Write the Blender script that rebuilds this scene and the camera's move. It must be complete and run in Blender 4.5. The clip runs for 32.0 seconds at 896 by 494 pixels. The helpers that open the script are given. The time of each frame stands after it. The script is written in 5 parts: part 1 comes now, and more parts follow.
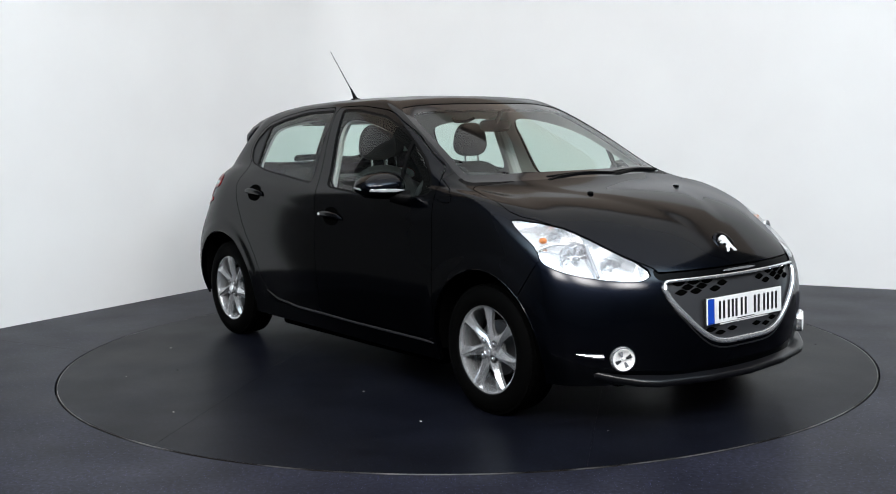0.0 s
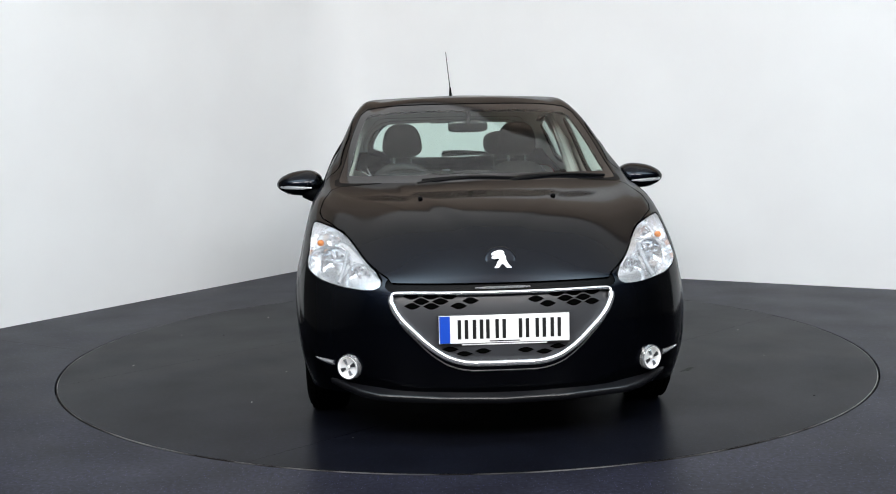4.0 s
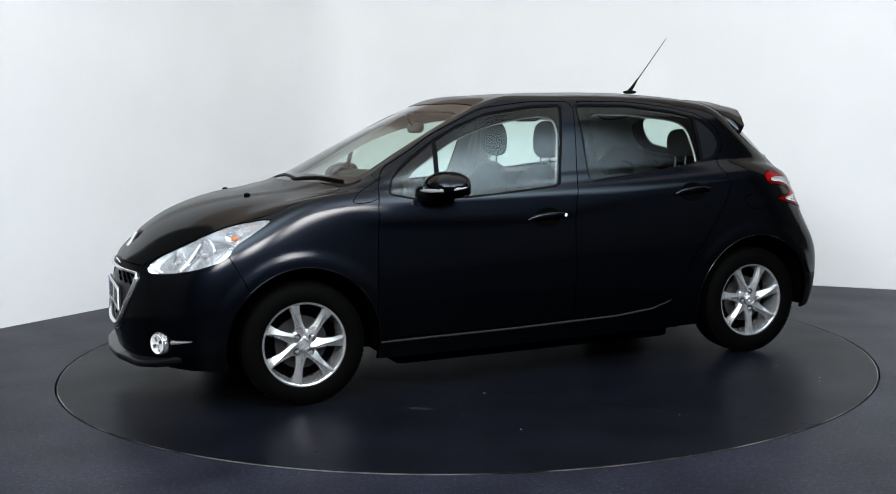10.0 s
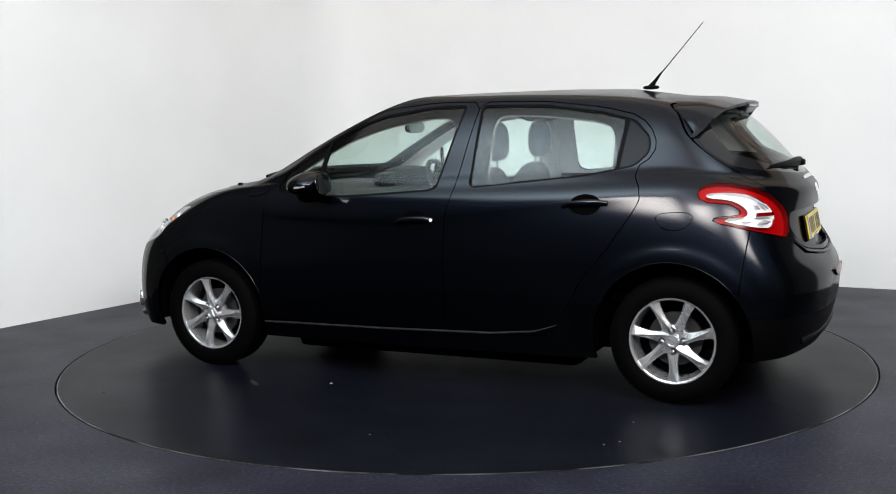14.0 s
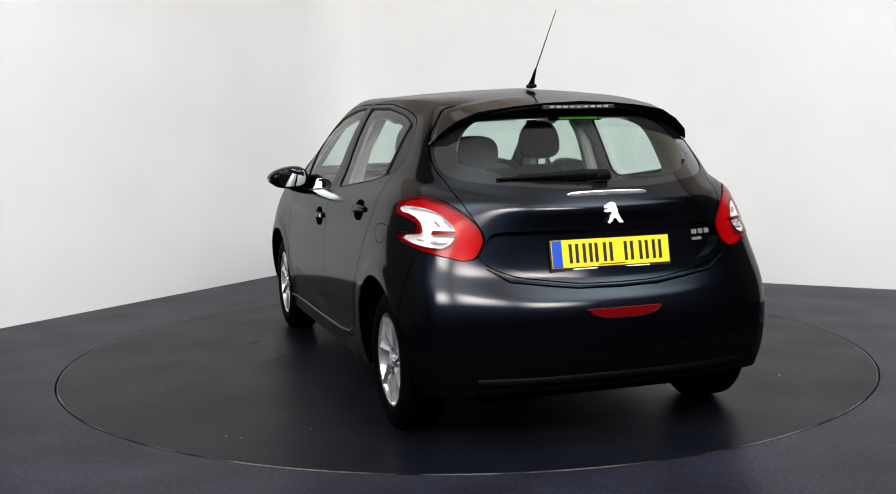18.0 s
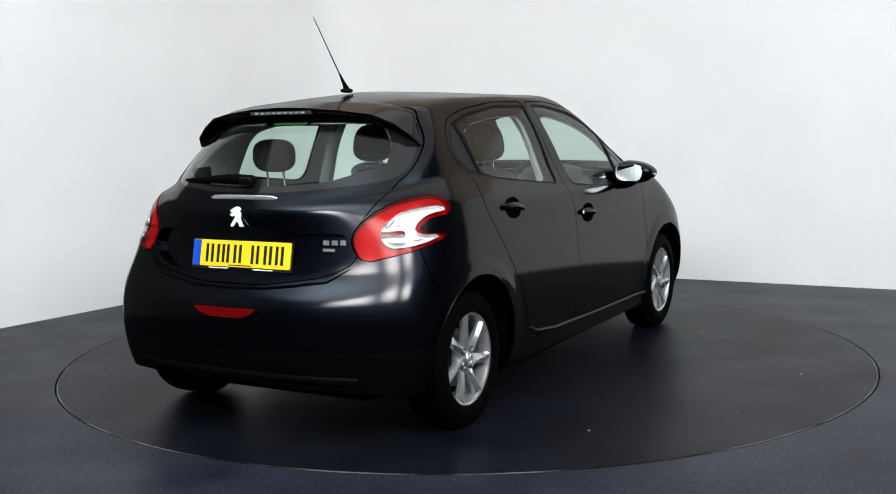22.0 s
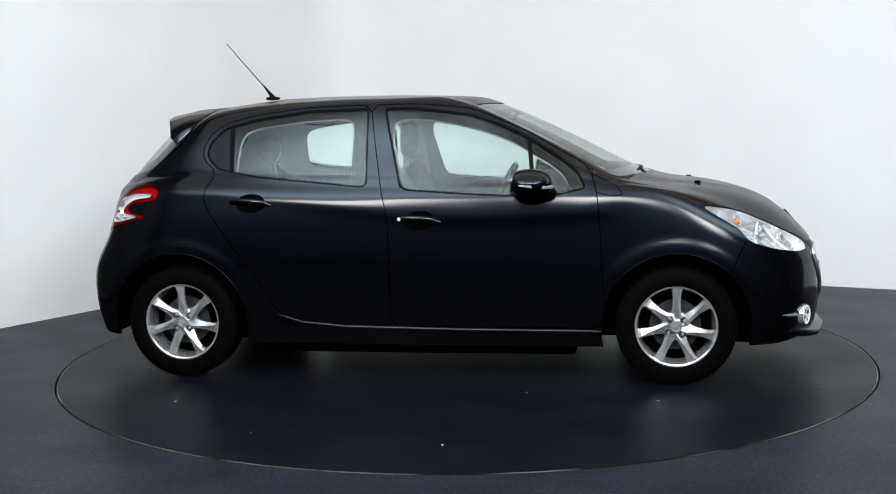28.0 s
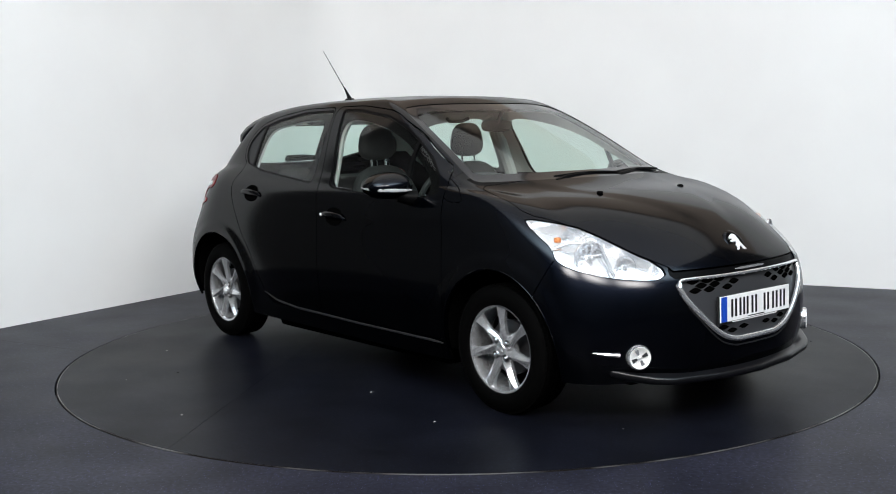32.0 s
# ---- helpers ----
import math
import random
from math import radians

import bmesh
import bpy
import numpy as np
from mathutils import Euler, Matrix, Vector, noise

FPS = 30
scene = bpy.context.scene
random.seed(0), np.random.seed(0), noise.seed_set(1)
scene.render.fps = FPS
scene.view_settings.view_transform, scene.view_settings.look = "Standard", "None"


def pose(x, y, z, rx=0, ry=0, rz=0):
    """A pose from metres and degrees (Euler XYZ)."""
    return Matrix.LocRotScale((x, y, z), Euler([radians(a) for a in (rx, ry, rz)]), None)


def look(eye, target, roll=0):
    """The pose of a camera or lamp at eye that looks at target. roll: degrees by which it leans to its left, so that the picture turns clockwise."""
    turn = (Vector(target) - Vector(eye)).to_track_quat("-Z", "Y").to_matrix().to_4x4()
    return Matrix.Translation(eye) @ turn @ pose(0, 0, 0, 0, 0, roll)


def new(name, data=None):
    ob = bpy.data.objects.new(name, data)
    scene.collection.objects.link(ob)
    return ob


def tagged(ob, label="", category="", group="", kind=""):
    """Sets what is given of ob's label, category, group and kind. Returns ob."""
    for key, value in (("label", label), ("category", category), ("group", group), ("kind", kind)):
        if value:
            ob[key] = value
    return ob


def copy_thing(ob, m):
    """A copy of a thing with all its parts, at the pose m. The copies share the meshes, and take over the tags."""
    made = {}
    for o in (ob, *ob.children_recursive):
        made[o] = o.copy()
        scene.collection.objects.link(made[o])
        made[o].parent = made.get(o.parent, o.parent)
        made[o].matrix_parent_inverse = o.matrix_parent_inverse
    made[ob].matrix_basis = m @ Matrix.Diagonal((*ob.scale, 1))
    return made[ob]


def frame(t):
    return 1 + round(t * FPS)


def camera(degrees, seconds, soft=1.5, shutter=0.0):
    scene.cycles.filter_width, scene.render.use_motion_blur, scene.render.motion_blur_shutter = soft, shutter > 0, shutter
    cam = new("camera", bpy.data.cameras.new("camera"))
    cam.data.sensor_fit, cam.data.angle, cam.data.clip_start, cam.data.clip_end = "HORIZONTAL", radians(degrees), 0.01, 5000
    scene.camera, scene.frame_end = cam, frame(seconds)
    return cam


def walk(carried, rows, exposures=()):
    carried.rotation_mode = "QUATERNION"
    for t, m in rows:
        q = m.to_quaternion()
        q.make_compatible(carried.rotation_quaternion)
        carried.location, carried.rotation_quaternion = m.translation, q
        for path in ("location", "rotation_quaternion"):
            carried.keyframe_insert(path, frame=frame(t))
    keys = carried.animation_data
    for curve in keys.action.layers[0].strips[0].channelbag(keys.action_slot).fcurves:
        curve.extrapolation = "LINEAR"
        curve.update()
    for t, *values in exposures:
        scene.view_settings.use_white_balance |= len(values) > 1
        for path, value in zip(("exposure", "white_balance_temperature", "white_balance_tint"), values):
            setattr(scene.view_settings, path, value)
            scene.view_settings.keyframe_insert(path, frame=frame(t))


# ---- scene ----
import itertools

# ---------------------------------------------------------------- camera: on a stand, still
cam = camera(45.47, 32.0, soft=1.0)
EYE = Vector((0, -6.102, 1.302))
AHEAD = Vector((-math.sin(radians(.794)) * math.cos(radians(6.565)), math.cos(radians(.794)) * math.cos(radians(6.565)), -math.sin(radians(6.565))))
STAND = look(EYE, EYE + AHEAD, -1.170)
BALANCE = [(0, -.06, 6450, 10), (3, -.06, 6490, 10), (6, -.06, 6420, 10), (10, -.06, 6360, 9), (12, -.06, 6360, 9), (13, -.06, 6490, 10), (14, -.06, 6690, 11), (17, -.06, 6870, 12), (18, -.06, 6820, 12), (19, -.06, 6640, 11),
           (20, -.06, 6470, 10), (22, -.06, 6530, 10), (24, -.06, 6570, 11), (25, -.06, 6490, 10), (28, -.06, 6390, 10), (30, -.06, 6430, 10), (32, -.06, 6530, 10)]
walk(cam, [(0, STAND), (32, STAND)], BALANCE)

# ---------------------------------------------------------------- light: white room, softboxes over the stand, added ceiling panels and fills
world = bpy.data.worlds.new("world")
scene.world = world
world.use_nodes = True
world.node_tree.nodes["Background"].inputs[0].default_value = (.9, .95, 1, 1)
world.node_tree.nodes["Background"].inputs[1].default_value = .05


def panel_lamp(m, wide, deep, watts, colour, fade=True):
    """A large soft area lamp, for softboxes and added fills; with fade it dims towards the edges."""
    d = bpy.data.lights.new("soft_panel", "AREA")
    d.shape, d.size, d.size_y, d.energy, d.color = "RECTANGLE", wide, deep, watts, colour
    ob = new("soft_panel_light", d)
    ob.matrix_world = m
    if not fade:
        return ob
    d.use_nodes = True
    t = d.node_tree
    place = t.nodes.new("ShaderNodeNewGeometry")
    centre, last = m.translation, None
    for axis, half in ((m.col[0].xyz, wide / 2), (m.col[1].xyz, deep / 2)):
        off, along, square, left = t.nodes.new("ShaderNodeVectorMath"), t.nodes.new("ShaderNodeVectorMath"), t.nodes.new("ShaderNodeMath"), t.nodes.new("ShaderNodeMath")
        off.operation, along.operation, square.operation, left.operation = "SUBTRACT", "DOT_PRODUCT", "MULTIPLY", "SUBTRACT"
        off.inputs[1].default_value = centre
        along.inputs[1].default_value = axis.normalized() / half
        t.links.new(place.outputs["Position"], off.inputs[0])
        t.links.new(off.outputs[0], along.inputs[0])
        t.links.new(along.outputs["Value"], square.inputs[0])
        t.links.new(along.outputs["Value"], square.inputs[1])
        left.inputs[0].default_value = 1.0
        t.links.new(square.outputs[0], left.inputs[1])
        fall = t.nodes.new("ShaderNodeMath")
        fall.operation = "MULTIPLY"
        t.links.new(left.outputs[0], fall.inputs[0])
        t.links.new(left.outputs[0], fall.inputs[1])
        if last is None:
            last = fall
        else:
            both_ways, gain = t.nodes.new("ShaderNodeMath"), t.nodes.new("ShaderNodeMath")
            both_ways.operation = gain.operation = "MULTIPLY"
            gain.inputs[1].default_value = 3.516
            t.links.new(last.outputs[0], both_ways.inputs[0])
            t.links.new(fall.outputs[0], both_ways.inputs[1])
            t.links.new(both_ways.outputs[0], gain.inputs[0])
            t.links.new(gain.outputs[0], t.nodes["Emission"].inputs["Strength"])
    return ob


for x in (-3.1, 0, 3.1):                                  # a row of softboxes over the stand
    panel_lamp(look((x, -7.0, 4.55), (x * .7, 1.8, 1.1)), 3.6, 2.4, 294, (1, .972, .945))
for x in (-2.4, 4.0):                                     # two unseen cool panels, added for the pale veil on the side windows
    panel_lamp(pose(x, -4.1, 4.88), 6.6, 4.8, 225, (.66, .87, 1))
# even overhead fill, unseen, added for what windscreen and bonnet mirror
panel_lamp(pose(.45, -.7, 4.93, 0, 0, -27.5), 7.4, 6.6, 126, (.93, .97, 1), False)
# faint even fill over the stand, also added and unseen
panel_lamp(pose(.4, -5.6, 4.94), 9.6, 4.4, 80, (1, .97, .96), False)

# ---------------------------------------------------------------- the turn of the turntable: seconds, degrees
TURN = [(0, -51.15), (.5, -51.5), (1, -53.5), (1.5, -57.1), (2, -62.4), (2.5, -68.1), (3, -74.1), (3.5, -79.95), (4.5, -91.8), (5.5, -104.0),
        (6, -110.1), (7, -121.9), (8, -133.75), (9, -145.6), (10, -157.4), (11, -169.1), (12, -180.45), (13, -191.95), (14, -203.75), (14.5, -209.7),
        (15.5, -221.7), (16.5, -233.65), (17, -239.5), (18, -251.3), (19, -263.05), (20, -274.85), (21, -286.6), (22, -298.4), (23, -310.2),
        (24, -322.0), (25, -333.8), (25.5, -339.6), (26.5, -351.0), (27.5, -362.0), (28, -367.6), (29, -379.3), (30, -391.2), (30.5, -397.0), (31, -402.6),
        (31.5, -406.5), (32, -408.85)]
CAR_X, CAR_Y = -.1131, .0185
# ---------------------------------------------------------------- materials
def material(name, colour=(.5, .5, .5), rough=.5, metal=0.0, **more):
    m = bpy.data.materials.new(name)
    m.use_nodes = True
    b = m.node_tree.nodes["Principled BSDF"]
    b.inputs["Base Color"].default_value = (*colour, 1)
    b.inputs["Roughness"].default_value = rough
    b.inputs["Metallic"].default_value = metal
    for key, v in more.items():
        b.inputs[key.replace("_", " ")].default_value = v
    return m


def add(m, kind, **values):
    n = m.node_tree.nodes.new(kind)
    for k, v in values.items():
        if k in n.inputs:
            n.inputs[k].default_value = v
    return n


def wire(m, a, i, b, j):
    m.node_tree.links.new(a.outputs[i], b.inputs[j])


def shader(m):
    return m.node_tree.nodes["Principled BSDF"]


def mottle(m, scale, low, high, detail=6.0, target="Base Color", at=(.35, .65), coords="Object"):
    """Noise between two colours or values into one input."""
    co, no, ra = add(m, "ShaderNodeTexCoord"), add(m, "ShaderNodeTexNoise", Scale=scale, Detail=detail), add(m, "ShaderNodeValToRGB")
    wire(m, co, coords, no, "Vector")
    wire(m, no, "Fac", ra, "Fac")
    e = ra.color_ramp.elements
    e[0].position, e[1].position = at
    e[0].color = (*low, 1) if isinstance(low, tuple) else (low, low, low, 1)
    e[1].color = (*high, 1) if isinstance(high, tuple) else (high, high, high, 1)
    wire(m, ra, "Color", shader(m), target)
    return ra


def relief(m, scale, strength, distance=.002, detail=4.0, coords="Object"):
    co, no, bu = add(m, "ShaderNodeTexCoord"), add(m, "ShaderNodeTexNoise", Scale=scale, Detail=detail), add(m, "ShaderNodeBump", Strength=strength, Distance=distance)
    wire(m, co, coords, no, "Vector")
    wire(m, no, "Fac", bu, "Height")
    wire(m, bu, "Normal", shader(m), "Normal")


def floor_material(name, base, rough, flecks):
    """Dark studio rubber: low colour, half gloss, pale and blue flecks, scuffs."""
    m = material(name, base, rough, Specular_IOR_Level=.066, Specular_Tint=(.78, .88, 1, 1))
    co = add(m, "ShaderNodeTexCoord")
    grain = add(m, "ShaderNodeTexNoise", Scale=3.0, Detail=8.0)
    stain = add(m, "ShaderNodeValToRGB")
    wire(m, co, "Object", grain, "Vector")
    wire(m, grain, "Fac", stain, "Fac")
    stain.color_ramp.elements[0].position, stain.color_ramp.elements[1].position = .3, .75
    stain.color_ramp.elements[0].color = (*[c * .62 for c in base], 1)
    stain.color_ramp.elements[1].color = (*[c * 1.45 for c in base], 1)
    clumps = add(m, "ShaderNodeTexNoise", Scale=55.0, Detail=5.0)
    wire(m, co, "Object", clumps, "Vector")
    blend = add(m, "ShaderNodeMapRange")
    wire(m, clumps, "Fac", blend, "Value")
    blend.inputs[1].default_value, blend.inputs[2].default_value = .35, .68
    blend.inputs[3].default_value, blend.inputs[4].default_value = .45, 1.7
    rubbed = add(m, "ShaderNodeVectorMath")
    rubbed.operation = "SCALE"
    wire(m, stain, "Color", rubbed, 0)
    m.node_tree.links.new(blend.outputs[0], rubbed.inputs["Scale"])
    cells = add(m, "ShaderNodeTexVoronoi", Scale=95.0)
    wire(m, co, "Object", cells, "Vector")
    dots = add(m, "ShaderNodeValToRGB")
    dots.color_ramp.elements[0].position, dots.color_ramp.elements[1].position = .10, .22
    dots.color_ramp.elements[0].color, dots.color_ramp.elements[1].color = (1, 1, 1, 1), (0, 0, 0, 1)
    wire(m, cells, "Distance", dots, "Fac")
    pick = add(m, "ShaderNodeSeparateColor")
    wire(m, cells, "Color", pick, "Color")
    few = add(m, "ShaderNodeMath")
    few.operation = "GREATER_THAN"
    few.inputs[1].default_value = .55
    wire(m, pick, "Red", few, 0)
    on = add(m, "ShaderNodeMath")
    on.operation = "MULTIPLY"
    wire(m, few, 0, on, 0)
    wire(m, dots, "Color", on, 1)
    amount = add(m, "ShaderNodeMath")
    amount.operation = "MULTIPLY"
    amount.inputs[1].default_value = flecks
    wire(m, on, 0, amount, 0)
    tone = add(m, "ShaderNodeValToRGB")
    tone.color_ramp.elements[0].color, tone.color_ramp.elements[1].color = (.045, .05, .22, 1), (.19, .19, .22, 1)
    wire(m, pick, "Green", tone, "Fac")
    mix = add(m, "ShaderNodeMix")
    mix.data_type = "RGBA"
    wire(m, amount, 0, mix, 0)
    m.node_tree.links.new(rubbed.outputs[0], mix.inputs[6])
    m.node_tree.links.new(tone.outputs["Color"], mix.inputs[7])
    m.node_tree.links.new(mix.outputs[2], shader(m).inputs["Base Color"])
    wear = add(m, "ShaderNodeTexNoise", Scale=1.7, Detail=7.0)
    span = add(m, "ShaderNodeMapRange")
    wire(m, co, "Object", wear, "Vector")
    wire(m, wear, "Fac", span, "Value")
    span.inputs[1].default_value, span.inputs[2].default_value = .3, .7
    span.inputs[3].default_value, span.inputs[4].default_value = rough - .02, rough + .06
    wire(m, span, 0, shader(m), "Roughness")
    relief(m, 260, .07, .0010)
    return m


PAINT = material("dark_navy_metallic_paint", (.0034, .0048, .0088), .36, 1.0, Specular_Tint=(.048, .075, .145, 1), Coat_Weight=.56, Coat_Roughness=.11)
BLACK_TRIM = material("black_plastic", (.0010, .0010, .0012), .45, Specular_IOR_Level=.06)
GLOSS_BLACK = material("gloss_black", (.006, .006, .007), .08)
RUBBER = material("tyre_rubber", (.0010, .0010, .0010), .70, Specular_IOR_Level=.03)
ALLOY = material("silver_alloy", (.60, .61, .63), .27, .80)
relief(ALLOY, 60, .08, .001)
# darker copy of the alloy: shade in bolt pockets put into the colour
DARK_ALLOY = material("shaded_alloy", (.045, .045, .048), .4, .6)
CHROME = material("chrome", (.86, .87, .89), .09, .85)
BADGE = material("satin_badge_metal", (.86, .87, .88), .32, .35)
WALL = material("white_wall_paint", (.79, .80, .805), .75)
mottle(WALL, 1.2, (.77, .775, .78), (.80, .81, .815))
FLOOR = floor_material("dark_rubber_floor", (.0125, .0128, .0195), .36, 1.0)
DISC = floor_material("dark_turntable_rubber", (.0032, .0036, .0060), .36, .3)
SEAM = material("joint", (.006, .006, .006), .7)
STEEL = material("worn_steel_edge", (.22, .217, .21), .38, .8)
mottle(STEEL, 2.3, (.035, .030, .026), (.42, .415, .40), 3.0, at=(.42, .58))


def glass_material(name, tint, gloss_rough=0.0, base_gloss=.048):
    m = bpy.data.materials.new(name)
    m.use_nodes = True
    t = m.node_tree
    t.nodes.clear()
    out, mix = t.nodes.new("ShaderNodeOutputMaterial"), t.nodes.new("ShaderNodeMixShader")
    clear, gloss, fres = t.nodes.new("ShaderNodeBsdfTransparent"), t.nodes.new("ShaderNodeBsdfGlossy"), t.nodes.new("ShaderNodeLayerWeight")
    clear.inputs[0].default_value = (*tint, 1)
    gloss.inputs["Roughness"].default_value = gloss_rough
    fres.inputs["Blend"].default_value = .5
    power, gain = t.nodes.new("ShaderNodeMath"), t.nodes.new("ShaderNodeMath")
    power.operation, gain.operation = "POWER", "MULTIPLY_ADD"
    power.inputs[1].default_value, gain.inputs[1].default_value, gain.inputs[2].default_value = 5.0, .92, base_gloss
    t.links.new(fres.outputs["Facing"], power.inputs[0])
    t.links.new(power.outputs[0], gain.inputs[0])
    t.links.new(gain.outputs[0], mix.inputs[0])
    t.links.new(clear.outputs[0], mix.inputs[1])
    t.links.new(gloss.outputs[0], mix.inputs[2])
    t.links.new(mix.outputs[0], out.inputs[0])
    return m


GLASS = glass_material("greenish_window_glass", (.79, .90, .855))
LENS = glass_material("clear_lamp_lens", (.93, .94, .95))
TAIL_CLEAR = glass_material("clear_tail_lens", (.90, .90, .91), .30, .012)
LINING = material("pale_lining_cloth", (.66, .67, .65), .9)
# near-zero black without gloss: deep shade of wheel houses and hollows as colour
BACKING = material("black_shade_backing", (.0015, .0015, .0015), .9, Specular_IOR_Level=0.0)
SILVER = material("bright_reflector", (.88, .89, .91), .18, .80)
LAMP_CLEAR = material("pale_lamp_plastic", (.40, .41, .43), .22, .35, Coat_Weight=1.0)
RED_GLASS = glass_material("red_lamp_lens", (.42, .0015, .003), .15, .014)
LAMP_BACK = material("pale_lamp_reflector", (.84, .83, .83), .40, .08)
relief(LAMP_BACK, 75, .55, .004, 1.0)
RED_LENS = material("red_lamp_plastic", (.24, .0022, .004), .20, 0.0, Specular_IOR_Level=.2)
DEEP_RED = material("deep_red_lamp", (.10, .001, .0018), .2, 0.0, Specular_IOR_Level=.1)
AMBER = material("amber_bulb", (.50, .17, .05), .2)
PLATE_WHITE = material("white_plate", (.80, .80, .80), .30)
PLATE_YELLOW = material("yellow_plate", (.78, .56, .02), .30)
PLATE_BLUE = material("blue_plate_band", (.01, .06, .42), .30)
INK = material("black_print", (.008, .008, .008), .4)
GRILLE_GREY = material("dark_grey_grille", (.036, .037, .041), .38, .2)
MIRROR = material("mirror_glass", (.20, .23, .245), .01, 1.0)
CLOTH = material("charcoal_seat_cloth", (.013, .0132, .014), .88)
mottle(CLOTH, 220, (.009, .0092, .010), (.019, .0192, .020))
DASH = material("dark_soft_plastic", (.020, .020, .021), .6)
GREEN = material("green_sticker", (.03, .16, .02), .5)
# unseen walls set dark: the dim room that the car's flanks mirror
BACK_WALL = material("unseen_dark_wall", (.062, .062, .064), .8)
# unseen brown, added above the white wall for the bonnet's brown reflection
UNSEEN_BROWN = material("unseen_brown_strip", (.54, .455, .39), .85)
mottle(UNSEEN_BROWN, .9, (.50, .42, .36), (.58, .49, .42))
CEILING = material("pale_grey_ceiling", (.58, .56, .54), .85)
DUST = material("pale_grit", (.35, .34, .32), .9)
GRIME = material("dark_scuff", (.004, .004, .004), .9)
SATIN = material("satin_metal_strip", (.030, .030, .033), .34, .6)

LIP = material("satin_black_lip", (.004, .004, .005), .30, Specular_IOR_Level=.35)
FILM = material("dark_window_film", (.004, .0045, .006), .35, Specular_IOR_Level=.16)
# ---------------------------------------------------------------- mesh helpers
def mesh_object(name, bm, mat, parent=None, label="", smooth=False):
    me = bpy.data.meshes.new(name)
    bm.to_mesh(me)
    bm.free()
    for m in (mat if isinstance(mat, (list, tuple)) else [mat]):
        me.materials.append(m)
    if smooth:
        me.polygons.foreach_set("use_smooth", [True] * len(me.polygons))
    ob = new(name, me)
    if parent:
        ob.parent = parent
    if label:
        ob["label"] = label
    return ob


def part(name, bm, mat, parent, label="", smooth=False):
    return mesh_object(name, bm, mat, parent, label, smooth)


def box(bm, lo, hi, bevel=0.0):
    made = bmesh.ops.create_cube(bm, size=1)["verts"]
    for v in made:
        v.co = Vector([lo[i] + (v.co[i] + .5) * (hi[i] - lo[i]) for i in range(3)])
    if bevel:
        es = list({e for v in made for e in v.link_edges})
        bmesh.ops.bevel(bm, geom=es, offset=bevel, segments=2, affect="EDGES", profile=.6)
    return bm


def boxed(lo, hi, bevel=0.0):
    return box(bmesh.new(), lo, hi, bevel)


def sweep_ring(bm, profile, steps, close=True):
    """Turn a profile of (radius, height) pairs about z."""
    rows = [[bm.verts.new((r * math.cos(a), r * math.sin(a), h)) for r, h in profile]
            for a in (2 * math.pi * k / steps for k in range(steps))]
    n = len(profile)
    for k in range(steps):
        a, b = rows[k], rows[(k + 1) % steps]
        for i in range(n if close else n - 1):
            bm.faces.new((a[i], b[i], b[(i + 1) % n], a[(i + 1) % n]))
    return bm


# ---------------------------------------------------------------- room
CORNER = Vector((-1.125, 4.13, 0))
ALONG_LEFT = Vector((-.527, -.850, 0)).normalized()
ALONG_RIGHT = Vector((.887, -.461, 0)).normalized()
COVE = .62


WHITE_TOP = 3.0


def wall_strip(name, a, b, label, mat=None, high=5.0, thick=.12, foot=-.05):
    d = (b - a).normalized()
    out = Vector((d.y, -d.x, 0))
    if out.dot(Vector((0, -1, 0)) - (a + b) / 2) > 0:
        out = -out
    bm = bmesh.new()
    vs = [bm.verts.new(p + Vector((0, 0, z))) for z in (foot, high) for p in (a, b, b + out * thick, a + out * thick)]
    for f in ((0, 1, 2, 3), (4, 5, 6, 7), (0, 1, 5, 4), (1, 2, 6, 5), (2, 3, 7, 6), (3, 0, 4, 7)):
        bm.faces.new([vs[i] for i in f])
    bmesh.ops.recalc_face_normals(bm, faces=bm.faces)
    return tagged(mesh_object(name, bm, mat or WALL), label, "wall", kind="structure")


FAR_LEFT, FAR_RIGHT = CORNER + ALONG_LEFT * 13, CORNER + ALONG_RIGHT * 12
NEAR = CORNER + ALONG_LEFT * 13 + ALONG_RIGHT * 12
wall_strip("wall_left", CORNER + ALONG_LEFT * COVE, CORNER + ALONG_LEFT * 3.9, "plain white painted studio wall", high=WHITE_TOP)
wall_strip("wall_far_left", CORNER + ALONG_LEFT * 3.9, FAR_LEFT, "unseen dark grey wall", BACK_WALL)
wall_strip("wall_right", CORNER + ALONG_RIGHT * COVE, CORNER + ALONG_RIGHT * 7.2, "plain white painted studio wall", high=WHITE_TOP)
# unseen brown strips over the white walls, added to colour the car's reflections
wall_strip("reflected_brown_left", CORNER, CORNER + ALONG_LEFT * 3.9, "unseen brown strip above the white wall, added for reflections", UNSEEN_BROWN, foot=WHITE_TOP)
wall_strip("reflected_brown_right", CORNER, CORNER + ALONG_RIGHT * 7.2, "unseen brown strip above the white wall, added for reflections", UNSEEN_BROWN, foot=WHITE_TOP)
wall_strip("wall_far_right", CORNER + ALONG_RIGHT * 7.2, FAR_RIGHT, "unseen dark grey wall", BACK_WALL)
bm = bmesh.new()                                         # the corner between them is rounded off
cols = []
